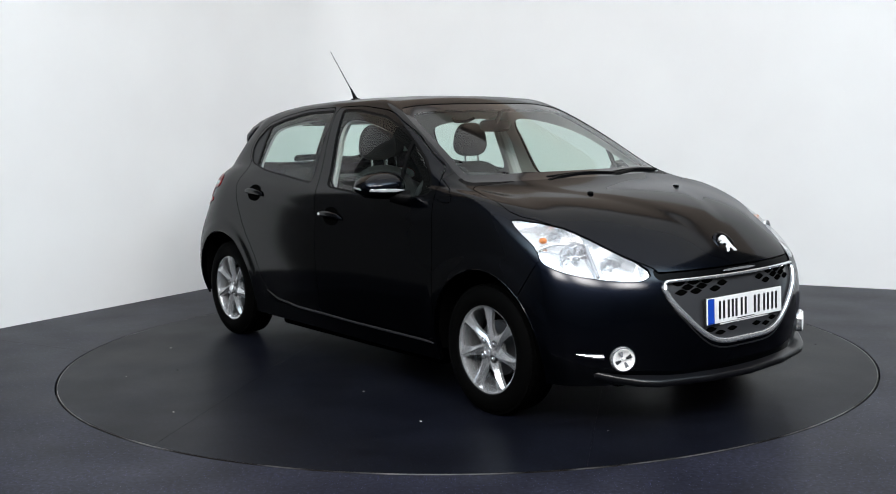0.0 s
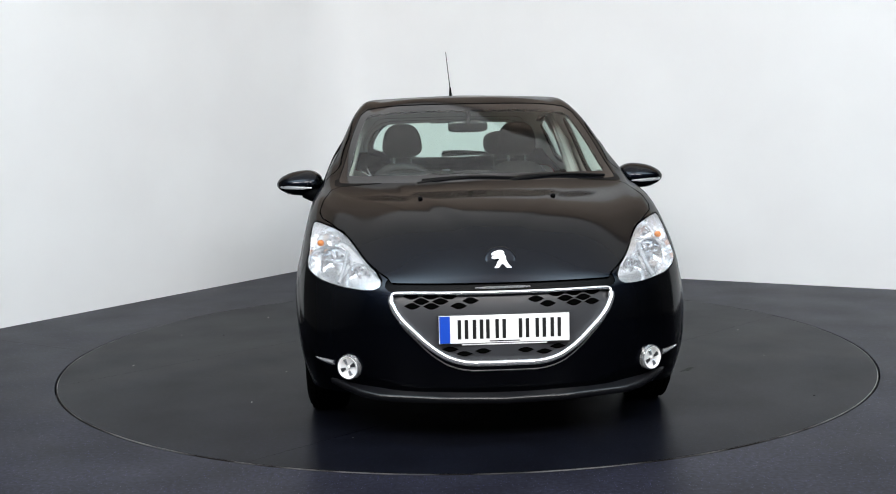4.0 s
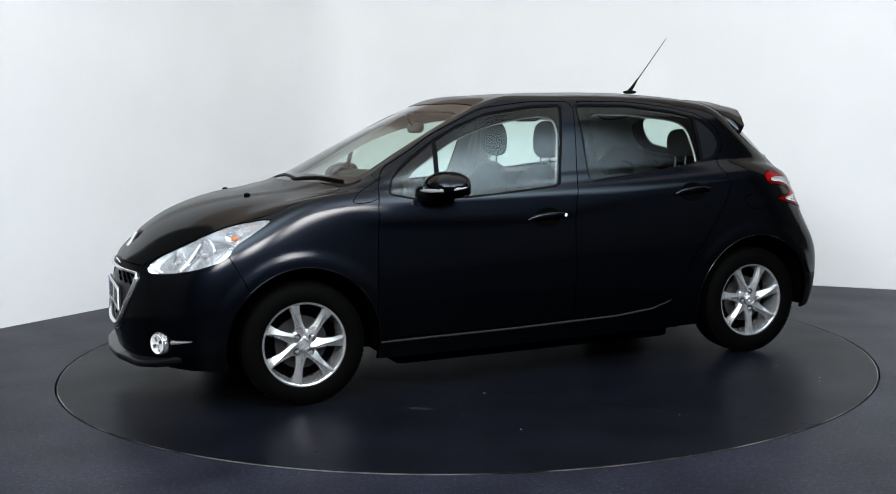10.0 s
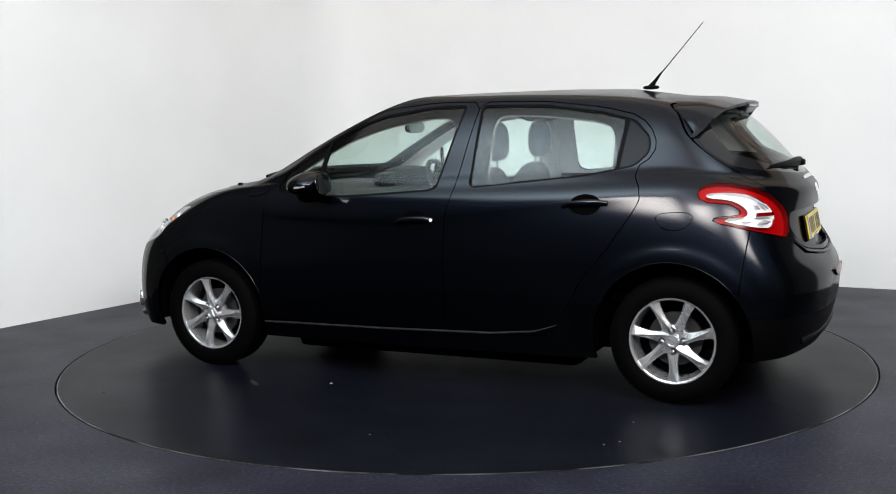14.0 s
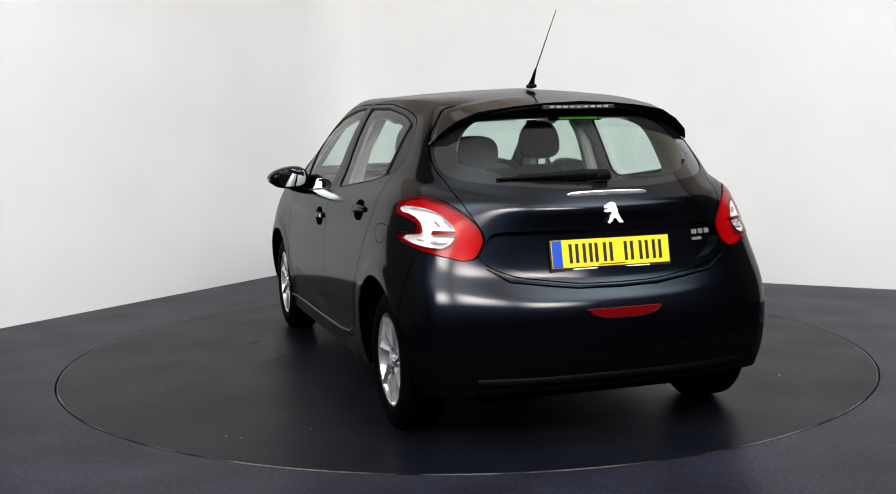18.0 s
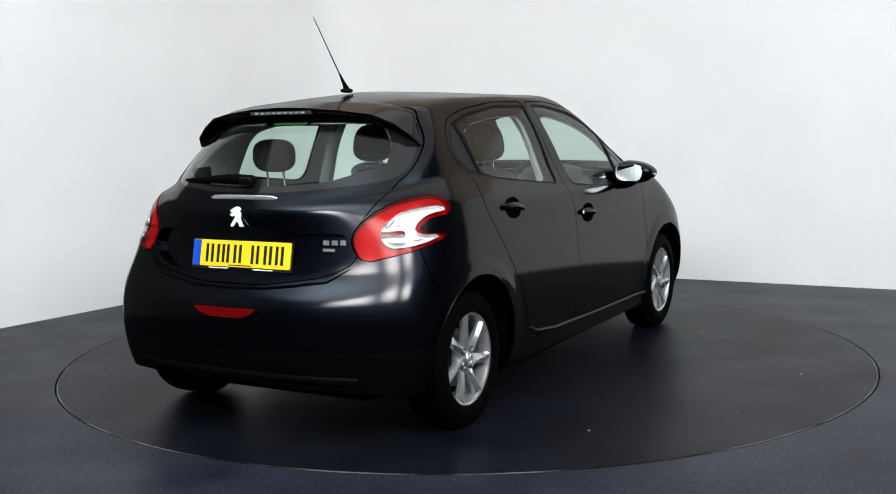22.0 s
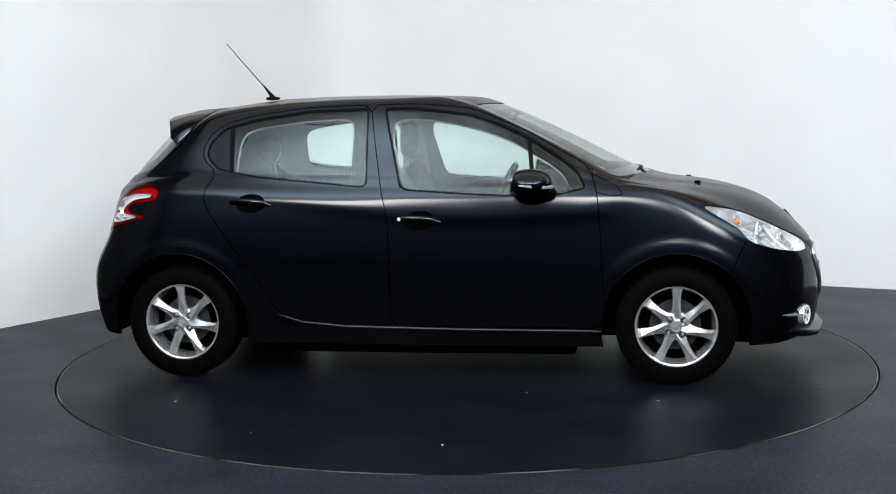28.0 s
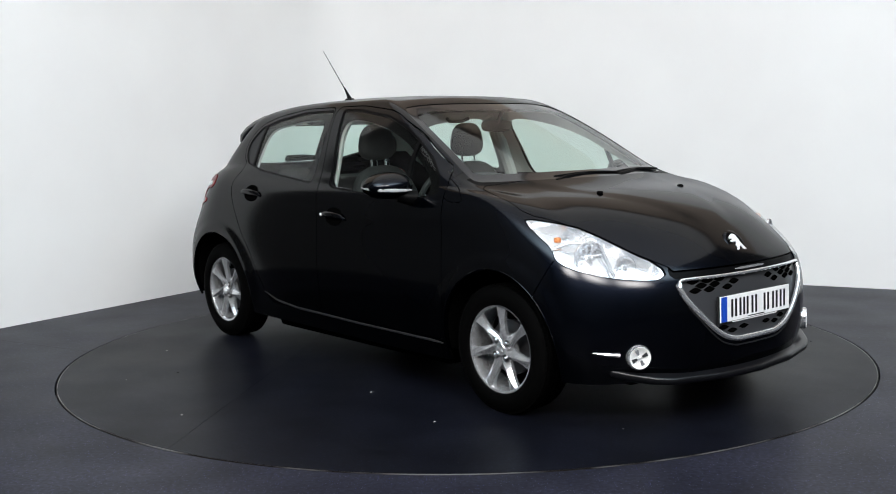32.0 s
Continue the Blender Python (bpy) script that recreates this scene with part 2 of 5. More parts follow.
for k in range(25):
    u = k / 24
    p = CORNER + ALONG_LEFT * COVE * (1 - u) ** 2 + ALONG_RIGHT * COVE * u ** 2
    d = (CORNER - Vector((0, 0, 0))).normalized() * .12
    cols.append([bm.verts.new(p + Vector((0, 0, -.05))), bm.verts.new(p + Vector((0, 0, WHITE_TOP))), bm.verts.new(p + d + Vector((0, 0, WHITE_TOP))), bm.verts.new(p + d + Vector((0, 0, -.05)))])
for a, b in zip(cols, cols[1:]):
    for i in range(4):
        bm.faces.new((a[i], b[i], b[(i + 1) % 4], a[(i + 1) % 4]))
bmesh.ops.recalc_face_normals(bm, faces=bm.faces)
tagged(mesh_object("wall_corner", bm, WALL, smooth=False), "rounded white corner between two studio walls", "wall", kind="structure")
for f in bpy.data.objects["wall_corner"].data.polygons:
    f.use_smooth = True
bpy.data.objects["wall_corner"].data.set_sharp_from_angle(angle=radians(40))
# unseen walls that close the room, kept dark for the flanks' reflections
wall_strip("wall_behind", FAR_LEFT, NEAR, "unseen dark grey wall behind the stand", BACK_WALL)
wall_strip("wall_side", FAR_RIGHT, NEAR, "unseen dark grey side wall", BACK_WALL)

bm = bmesh.new()
quad = [bm.verts.new(p + Vector((0, 0, 5.0))) for p in (CORNER, FAR_LEFT, NEAR, FAR_RIGHT)]
bm.faces.new(quad)
up = bmesh.ops.extrude_face_region(bm, geom=list(bm.faces))
for g in up["geom"]:
    if isinstance(g, bmesh.types.BMVert):
        g.co.z += .1
bmesh.ops.recalc_face_normals(bm, faces=bm.faces)
tagged(mesh_object("ceiling", bm, CEILING), "plain pale grey studio ceiling", "ceiling", kind="structure")

# floor with a round opening for the turntable
TABLE_R = 2.234
bm = bmesh.new()
N = 192
inner = [bm.verts.new(((TABLE_R + .006) * math.cos(2 * math.pi * k / N), (TABLE_R + .006) * math.sin(2 * math.pi * k / N), 0)) for k in range(N)]
deep = [bm.verts.new((v.co.x, v.co.y, -.06)) for v in inner]
outer = [bm.verts.new((25 * math.cos(2 * math.pi * k / N), 25 * math.sin(2 * math.pi * k / N), 0)) for k in range(N)]
for k in range(N):
    j = (k + 1) % N
    bm.faces.new((inner[k], outer[k], outer[j], inner[j]))
    bm.faces.new((deep[k], inner[k], inner[j], deep[j]))
bm.faces.new(list(reversed(deep)))
bmesh.ops.recalc_face_normals(bm, faces=bm.faces)
tagged(mesh_object("floor", bm, FLOOR), "dark grey speckled rubber studio floor", "floor", kind="structure")

turntable = tagged(new("turntable"), "dark round car turntable set flush in the floor", "turntable")
bm = bmesh.new()
rows = [[bm.verts.new((q * math.cos(2 * math.pi * k / N), q * math.sin(2 * math.pi * k / N), h)) for k in range(N)] for q, h in ((TABLE_R - .004, -.05), (TABLE_R - .004, -.0035), (TABLE_R - .012, -.0022))]
for a, b in zip(rows, rows[1:]):
    for k in range(N):
        bm.faces.new((a[k], a[(k + 1) % N], b[(k + 1) % N], b[k]))
bm.faces.new(rows[-1])
part("deck", bm, SEAM, turntable)
bm = sweep_ring(bmesh.new(), [(TABLE_R - .0080, -.003), (TABLE_R - .0080, .0010), (TABLE_R - .0052, .0010), (TABLE_R - .0052, -.003)], N)
part("edge_ring", bm, STEEL, turntable, "worn steel edge ring")
ANGLE = radians(-49)                                     # three strips of rubber sheet cover the deck
for lo, hi in ((-2.3, -.962), (-.9605, .83), (.8315, 2.3)):
    bm = bmesh.new()
    ring = [bm.verts.new(((TABLE_R - .0095) * math.cos(2 * math.pi * k / 256), (TABLE_R - .0095) * math.sin(2 * math.pi * k / 256), .0015)) for k in range(256)]
    bm.faces.new(ring)
    n = Vector((-math.sin(ANGLE), math.cos(ANGLE), 0))
    for cut, keep in ((lo, 1), (hi, -1)):
        bmesh.ops.bisect_plane(bm, geom=bm.verts[:] + bm.edges[:] + bm.faces[:], plane_co=n * cut, plane_no=n * keep, clear_inner=True)
    up = bmesh.ops.extrude_face_region(bm, geom=list(bm.faces))
    for g in up["geom"]:
        if isinstance(g, bmesh.types.BMVert):
            g.co.z -= .0035
    bmesh.ops.recalc_face_normals(bm, faces=bm.faces)
    part("rubber_sheet", bm, DISC, turntable)


def fleck(x, y, size, mat, name, z=.0015):
    bm = bmesh.new()
    n = 7
    pts = [(x + size * random.uniform(.5, 1.1) * math.cos(2 * math.pi * k / n), y + size * random.uniform(.35, .9) * math.sin(2 * math.pi * k / n)) for k in range(n)]
    low, high = [bm.verts.new((a, b, z - .0005)) for a, b in pts], [bm.verts.new((x + (a - x) * .7, y + (b - y) * .7, z + size * .25)) for a, b in pts]
    bm.faces.new(low[::-1])
    bm.faces.new(high)
    for k in range(n):
        bm.faces.new((low[k], low[(k + 1) % n], high[(k + 1) % n], high[k]))
    return part(name, bm, mat, turntable)


for x, y, size in ((1.05, -1.10, .009), (.312, .985, .008), (-1.32, 1.45, .006), (-.31, 1.72, .006), (.15, -1.86, .010), (-1.24, -1.26, .010), (.43, -.99, .007), (-1.30, 1.15, .006), (-1.27, 1.51, .006), (.42, 1.62, .005), (1.7, -.6, .005), (-.7, -1.75, .006)):
    fleck(x, y, size, DUST, "grit")
for x, y, size in ((1.295, 1.546, .009), (-.655, -1.48, .010), (1.6, .35, .007)):
    fleck(x, y, size, GRIME, "dark_grit")
for k in range(5):                                       # short scuffs left by a tyre
    cx, cy = .655 + .018 * k, 1.145 - .014 * k
    bm = bmesh.new()
    d = Vector((.35, -.9, 0)).normalized() * .030
    w = Vector((.9, .35, 0)).normalized() * .004
    c = Vector((cx, cy, .0026))
    bm.faces.new([bm.verts.new(c + p) for p in (d + w, d - w, -d - w, -d + w)])
    part("tyre_scuff", bm, GRIME, turntable)
for x0, y0, x1, y1 in ((1.47, -1.690, 2.6, -2.300), (-1.2, -2.49, -2.6, -1.63), (2.245, .105, 4.0, -.62), (-2.245, .12, -3.0, .55)):   # joints in the floor covering
    a, b = Vector((x0, y0, .0008)), Vector((x1, y1, .0008))
    w = Vector((a.y - b.y, b.x - a.x, 0)).normalized() * .0022
    bm = bmesh.new()
    bm.faces.new([bm.verts.new(p) for p in (a + w, a - w, b - w, b + w)])
    bmesh.ops.recalc_face_normals(bm, faces=bm.faces)
    tagged(mesh_object("floor_joint", bm, SEAM), "dark joint in the rubber floor", "floor joint", kind="structure")
# ---------------------------------------------------------------- car body surface
# Car space: x ahead, y to the car's left, z up, origin on the ground between the axles.
# Thirteen columns run from the nose round the flank to the tail, one guide line for each level.
GUIDES = []


def guide(ahead, aside, high):
    """One line round half the car from the middle of the nose to the middle of the tail."""
    GUIDES.append(np.stack([ahead, aside, high], axis=1))


# lower edge over the ground
guide([2.025, 1.993, 1.861, 1.688, 1.285, .704, -.112, -.931, -1.318, -1.638, -1.784, -1.852, -1.864],
      [0, .337, .618, .776, .819, .808, .8, .799, .807, .775, .619, .308, 0],
      [.204, .204, .206, .2, .196, .187, .188, .194, .201, .225, .238, .246, .248])
# widest line of the bumpers
guide([2.056, 2.022, 1.902, 1.691, 1.289, .707, -.11, -.929, -1.316, -1.666, -1.823, -1.899, -1.912],
      [0, .336, .619, .814, .857, .832, .824, .828, .843, .808, .617, .307, 0],
      [.361, .362, .365, .364, .359, .354, .349, .356, .363, .383, .397, .399, .401])
# middle of the doors
guide([2.049, 2.016, 1.89, 1.649, 1.293, .711, -.106, -.923, -1.308, -1.655, -1.824, -1.903, -1.922],
      [0, .337, .621, .825, .864, .848, .844, .849, .854, .808, .606, .303, 0],
      [.544, .547, .562, .572, .585, .577, .572, .579, .599, .602, .587, .582, .577])
# top of the grille
guide([2.015, 1.981, 1.839, 1.591, 1.294, .712, -.102, -.918, -1.301, -1.568, -1.741, -1.826, -1.854],
      [0, .338, .609, .804, .84, .833, .831, .836, .834, .783, .619, .3, 0],
      [.66, .659, .681, .738, .769, .782, .786, .793, .803, .79, .737, .699, .688])
# shoulder under the windows
guide([1.944, 1.904, 1.744, 1.479, 1.218, .711, -.101, -.915, -1.278, -1.498, -1.689, -1.792, -1.811],
      [0, .337, .586, .762, .808, .82, .812, .806, .793, .744, .601, .302, 0],
      [.747, .739, .765, .849, .912, .917, .93, .945, .956, .962, .908, .873, .865])
# bonnet over the lamps
guide([1.785, 1.746, 1.592, 1.35, 1.094, .66, -.1, -.912, -1.226, -1.457, -1.659, -1.788, -1.815],
      [0, .317, .557, .709, .775, .792, .78, .765, .746, .701, .562, .302, 0],
      [.872, .865, .871, .934, .979, .98, .989, 1.016, 1.032, 1.029, .991, .964, .957])
# rear part of the bonnet and window sills
guide([1.512, 1.479, 1.364, 1.176, .982, .589, -.099, -.869, -1.17, -1.397, -1.616, -1.755, -1.786],
      [0, .319, .565, .708, .764, .786, .765, .745, .725, .682, .547, .301, 0],
      [.962, .956, .948, .975, .995, 1.004, 1.024, 1.048, 1.06, 1.059, 1.022, 1.003, .999])
# foot of the windscreen
guide([1.164, 1.13, 1.055, .957, .813, .51, -.097, -.826, -1.115, -1.353, -1.562, -1.707, -1.739],
      [0, .322, .585, .712, .757, .764, .748, .725, .702, .668, .541, .302, 0],
      [1.02, 1.014, 1.009, 1.02, 1.036, 1.05, 1.057, 1.084, 1.095, 1.106, 1.075, 1.052, 1.048])
# middle of the glass
guide([.767, .738, .657, .554, .398, .132, -.275, -.802, -1.049, -1.234, -1.411, -1.54, -1.57],
      [0, .316, .565, .663, .681, .683, .678, .655, .635, .612, .498, .28, 0],
      [1.227, 1.213, 1.214, 1.232, 1.232, 1.236, 1.231, 1.237, 1.244, 1.258, 1.244, 1.234, 1.235])
# roof rail
guide([.32, .298, .238, .168, .055, -.14, -.445, -.8, -1.004, -1.156, -1.254, -1.355, -1.375],
      [0, .294, .486, .564, .582, .586, .583, .567, .551, .536, .449, .26, 0],
      [1.43, 1.419, 1.411, 1.422, 1.412, 1.408, 1.4, 1.388, 1.375, 1.368, 1.365, 1.377, 1.382])
# edge of the flat roof
guide([.122, .102, .054, -.002, -.093, -.276, -.498, -.75, -.901, -1.022, -1.101, -1.182, -1.202],
      [0, .205, .355, .42, .438, .445, .447, .433, .418, .388, .32, .19, 0],
      [1.455, 1.451, 1.444, 1.449, 1.447, 1.446, 1.445, 1.436, 1.429, 1.42, 1.415, 1.418, 1.418])
# middle of the roof
guide([-.1, -.12, -.16, -.22, -.3, -.4, -.5, -.6, -.7, -.8, -.86, -.89, -.91],
      [0, 0, 0, 0, 0, 0, 0, 0, 0, 0, 0, 0, 0],
      [1.464, 1.465, 1.466, 1.468, 1.469, 1.47, 1.47, 1.47, 1.468, 1.465, 1.463, 1.462, 1.461])


def spline(knots, values, at):
    """Akima curve through values (n, k) over knots."""
    m = np.diff(values, axis=0) / np.diff(knots)[:, None]
    m = np.vstack([3 * m[:1] - 2 * m[1:2], 2 * m[:1] - m[1:2], m, 2 * m[-1:] - m[-2:-1], 3 * m[-1:] - 2 * m[-2:-1]])
    w1, w2 = np.abs(m[3:] - m[2:-1]) + 1e-3, np.abs(m[1:-2] - m[:-3]) + 1e-3
    d = (w1 * m[1:-2] + w2 * m[2:-1]) / (w1 + w2)
    i = np.clip(np.searchsorted(knots, at, side="right") - 1, 0, len(knots) - 2)
    h = (knots[i + 1] - knots[i])[:, None]
    u = ((at - knots[i])[:, None]) / h
    return ((1 + 2 * u) * (1 - u) ** 2 * values[i] + u * (1 - u) ** 2 * h * d[i]
            + u * u * (3 - 2 * u) * values[i + 1] + u * u * (u - 1) * h * d[i + 1])


def body_grid(ns=15, nt=11, passes=14):
    net = np.array(GUIDES)
    rows, cols = net.shape[:2]
    s = np.linspace(0, cols - 1, (cols - 1) * ns + 1)
    t = np.linspace(0, rows - 1, (rows - 1) * nt + 1)
    ring = np.empty((rows, len(s), 3))
    for k in range(rows):                               # mirrored ends keep the nose and tail square to the middle
        flip = net[k] * (1, -1, 1)
        ext = np.vstack([flip[2:0:-1], net[k], flip[-2:-4:-1]])
        chord = np.maximum(np.linalg.norm(np.diff(ext, axis=0), axis=1), .03) ** .5
        kn = np.concatenate([[0], np.cumsum(chord)])
        at = np.interp(s, np.arange(-2, cols + 2), kn)
        ring[k] = spline(kn, ext, at)
    g = np.empty((len(t), len(s), 3))
    for j in range(len(s)):
        c = ring[:, j]
        ext = np.vstack([c, c[-2] * (1, -1, 1)])
        chord = np.maximum(np.linalg.norm(np.diff(ext, axis=0), axis=1), .03) ** .5
        kn = np.concatenate([[0], np.cumsum(chord)])
        g[:, j] = spline(kn, ext, np.interp(t, np.arange(rows + 1), kn))
    for _ in range(passes):                             # fairing
        left, right = g[:, 1:2] * (1, -1, 1), g[:, -2:-1] * (1, -1, 1)
        wide = np.concatenate([left, g, right], axis=1)
        a = (wide[:, :-2] + wide[:, 2:]) / 2 - g
        b = np.zeros_like(g)
        b[1:-1] = (g[:-2] + g[2:]) / 2 - g[1:-1]
        g = g + .5 * a
        g[1:-1] += .5 * b[1:-1]
        g[:, 0, 1] = g[:, -1, 1] = 0
        g[-1, :, 1] = 0
    x, y, z = g[..., 0], g[..., 1], g[..., 2]
    soft = lambda v: (lambda u: u * u * (3 - 2 * u))(np.clip(v, 0, 1))
    # raised middle of the bonnet, widening from the badge to the windscreen
    swell = soft((.10 + (1.82 - x) * .50 - np.abs(y)) / .11 + .5) * soft((x - 1.0) / .2) * soft((1.90 - x) / .15) * (z > .72)
    # crease along the flank, rising from the front door to the tail lamp
    line = np.interp(x, (-1.35, -1.12, -.88, -.6, -.2, -.116, .13, .42, .76, 1.2), (.985, .976, .950, .920, .866, .850, .840, .842, .855, .87))
    over = np.where(z > line, .055, .034)
    ridge = np.exp(-((z - line) / over) ** 2) * soft((x + 1.45) / .2) * soft((1.05 - x) / .25) * (1 + .6 * soft((x + .1) / .4)) * (y > .5)
    # raised band round the wheel openings
    flare = sum(soft((.452 - np.hypot(x - a, z - b)) / .055) for a, b in ((1.265, .292), (-1.273, .298))) * (y > .45) * (z < .80) * soft((z - .2) / .15)
    g = g + np.stack([0 * x, .0036 * ridge + .0060 * flare, .006 * swell], axis=2)
    du, dv = np.gradient(g, axis=1), np.gradient(g, axis=0)
    n = np.cross(du, dv)
    n[-1] = (0, 0, 1)
    n[:, 0, 1] = n[:, -1, 1] = 0
    n /= np.linalg.norm(n, axis=2, keepdims=True) + 1e-12
    S, T = np.meshgrid(s, t)
    return np.concatenate([g, n, S[..., None], T[..., None]], axis=2)


def grid_mesh(g):
    r, c = g.shape[:2]
    i = np.arange(r * c).reshape(r, c)
    a, b, d, e = i[:-1, :-1].ravel(), i[:-1, 1:].ravel(), i[1:, 1:].ravel(), i[1:, :-1].ravel()
    f = np.concatenate([np.stack([a, b, d], 1), np.stack([a, d, e], 1)])
    return g.reshape(-1, g.shape[2]), f


def rounded(points, cuts=2, corner=.035):
    """A closed outline with its corners cut round. points: 'a b, a b, ...'."""
    p = np.array([[float(v) for v in q.split()] for q in points.split(",")]) if isinstance(points, str) else np.array(points, float)
    for k in range(cuts):
        after, before = np.roll(p, -1, axis=0) - p, np.roll(p, 1, axis=0) - p
        la, lb = np.linalg.norm(after, axis=1, keepdims=True) + 1e-9, np.linalg.norm(before, axis=1, keepdims=True) + 1e-9
        r = corner / 2 ** k
        p = np.stack([p + before / lb * np.minimum(.28 * lb, r), p + after / la * np.minimum(.28 * la, r)], 1).reshape(-1, 2)
    return p


def outline_distance(p, poly):
    """Signed distance of the points p (n, 2) to a closed outline, negative inside."""
    best, inside = np.full(len(p), 1e9), np.zeros(len(p), bool)
    for a, b in zip(poly, np.roll(poly, -1, axis=0)):
        e, w = b - a, p - a
        k = np.clip((w @ e) / (e @ e + 1e-12), 0, 1)
        best = np.minimum(best, ((w - k[:, None] * e) ** 2).sum(1))
        up = (a[1] <= p[:, 1]) != (b[1] <= p[:, 1])
        inside ^= up & (p[:, 0] < a[0] + (p[:, 1] - a[1]) * e[0] / (e[1] if e[1] else 1e-12))
    return np.sqrt(best) * np.where(inside, -1, 1)


def split(mesh, f):
    """Cut a triangle mesh along the zero line of the values f at its vertices: (part with f < 0, part with f > 0)."""
    V, F = mesh
    f = np.where(np.abs(f) < 1e-7, 1e-7, f)
    neg = f[F] < 0
    count = neg.sum(1)
    verts, cache = [V], {}
    total = [len(V)]
    extra = []

    def mid(a, b):
        key = (a, b) if a < b else (b, a)
        if key not in cache:
            k = f[a] / (f[a] - f[b])
            extra.append(V[a] + k * (V[b] - V[a]))
            cache[key] = total[0]
            total[0] += 1
        return cache[key]
    ins, outs = [F[count == 3]], [F[count == 0]]
    li, lo = [], []
    for tri in F[(count > 0) & (count < 3)]:
        m = f[tri] < 0
        one = m if m.sum() == 1 else ~m
        k = int(np.argmax(one))
        a, b, c = int(tri[k]), int(tri[(k + 1) % 3]), int(tri[(k + 2) % 3])
        ab, ac = mid(a, b), mid(a, c)
        small, big = (a, ab, ac), ((ab, b, c), (ab, c, ac))
        (li if m.sum() == 1 else lo).append(small)
        (lo if m.sum() == 1 else li).extend(big)
    if extra:
        verts.append(np.array(extra))
    V = np.vstack(verts)

    def pack(parts, more):
        F = np.vstack([*parts, np.array(more, int).reshape(-1, 3)])
        used, inv = np.unique(F, return_inverse=True)
        return V[used], inv.reshape(-1, 3)
    return pack(ins, li), pack(outs, lo)


def rim_loops(F):
    """Directed edges on the border of a triangle mesh."""
    e = np.concatenate([F[:, [0, 1]], F[:, [1, 2]], F[:, [2, 0]]])
    have = set(map(tuple, e.tolist()))
    return [(a, b) for a, b in e.tolist() if (b, a) not in have]
# ---------------------------------------------------------------- car: panels cut from the body surface
car = tagged(new("car"), "black five-door hatchback with silver alloy wheels on a turntable", "car")
HALF = grid_mesh(body_grid(20, 13, 20))


def flat(mesh, axes):
    return mesh[0][:, list(axes)]


def inside(mesh, outline, axes="xz", shrink=0.0, cuts=2, corner=.035):
    """Signed distance of each vertex to an outline drawn in a plane of two axes."""
    a = ["xyz".index(c) for c in axes]
    return outline_distance(flat(mesh, a), rounded(outline, cuts, corner)) + shrink


def take(mesh, f, gap=0.0):
    """(cut-out piece, rest), with a joint of the given width between the two."""
    piece, rest = split(mesh, f(mesh) + gap / 2) if gap else split(mesh, f(mesh))
    if gap:
        rest = split(rest, gap / 2 - f(rest))[0]
    return piece, rest


def whole(mesh, least=40):
    """The mesh without loose slivers of fewer faces than least."""
    V, F = mesh
    mark = np.arange(len(V))
    while True:
        low = mark[F].min(1)
        new_mark = mark.copy()
        for k in range(3):
            np.minimum.at(new_mark, F[:, k], low)
        new_mark = new_mark[new_mark]
        if (new_mark == mark).all():
            break
        mark = new_mark
    root = mark[F[:, 0]]
    names, count = np.unique(root, return_counts=True)
    return V, F[np.isin(root, names[count >= least])]


def band(mesh, f, half):
    """(strip on which |f| stays under half, rest with f below, rest with f above)."""
    low, more = split(mesh, f(mesh) + half)
    strip, high = split(more, f(more) - half)
    return strip, low, high


def both(mesh):
    V, F = mesh
    W = V.copy()
    W[:, 1] *= -1
    W[:, 4] *= -1
    return np.vstack([V, W]), np.vstack([F, F[:, ::-1] + len(V)])


def flip(mesh):
    V, F = mesh
    W = V.copy()
    W[:, 1] *= -1
    W[:, 4] *= -1
    return W, F[:, ::-1]


def shell(name, mesh, mat, parent, label="", lift=0.0, thick=.014, inward=False, rim_only=False):
    """One mesh from a piece of the surface, moved along its normals, with turned-in edges."""
    V, F = mesh
    _, first_of, same = np.unique(np.round(V[:, :3], 5), axis=0, return_index=True, return_inverse=True)
    V, F = V[first_of], same.reshape(-1)[F]              # join points that lie on one another
    F = F[(F[:, 0] != F[:, 1]) & (F[:, 1] != F[:, 2]) & (F[:, 2] != F[:, 0])]
    P, N = V[:, :3] + V[:, 3:6] * lift, V[:, 3:6]
    if inward:
        N, F = -N, F[:, ::-1]
    verts, norms, faces = [P], [N], [F]
    if thick:
        rim = np.array([(a, b) for a, b in rim_loops(F) if abs(P[a, 1]) > 1e-5 or abs(P[b, 1]) > 1e-5])
        if len(rim):
            a, b = rim[:, 0], rim[:, 1]
            q = np.stack([P[b], P[a], P[a] - N[a] * thick, P[b] - N[b] * thick], 1)
            fn = np.cross(q[:, 1] - q[:, 0], q[:, 3] - q[:, 0])
            fn /= np.linalg.norm(fn, axis=1, keepdims=True) + 1e-12
            k = len(P) + np.arange(len(rim) * 4).reshape(-1, 4)
            verts.append(q.reshape(-1, 3))
            norms.append(np.repeat(fn, 4, axis=0))
            faces += [k[:, [0, 1, 2]], k[:, [0, 2, 3]]]
    if rim_only:                                         # the side wall alone, seen from within
        verts, norms, faces = verts[1:], [-norms[1]], [f[:, ::-1] - len(P) for f in faces[1:]]
    verts, norms, faces = np.vstack(verts), np.vstack(norms), np.vstack(faces)
    me = bpy.data.meshes.new(name)
    me.from_pydata(verts.tolist(), [], faces.tolist())
    me.polygons.foreach_set("use_smooth", [True] * len(me.polygons))
    me.normals_split_custom_set_from_vertices(norms.tolist())
    me.materials.append(mat)
    ob = new(name, me)
    ob.parent = parent
    if label:
        ob["label"] = label
    return ob


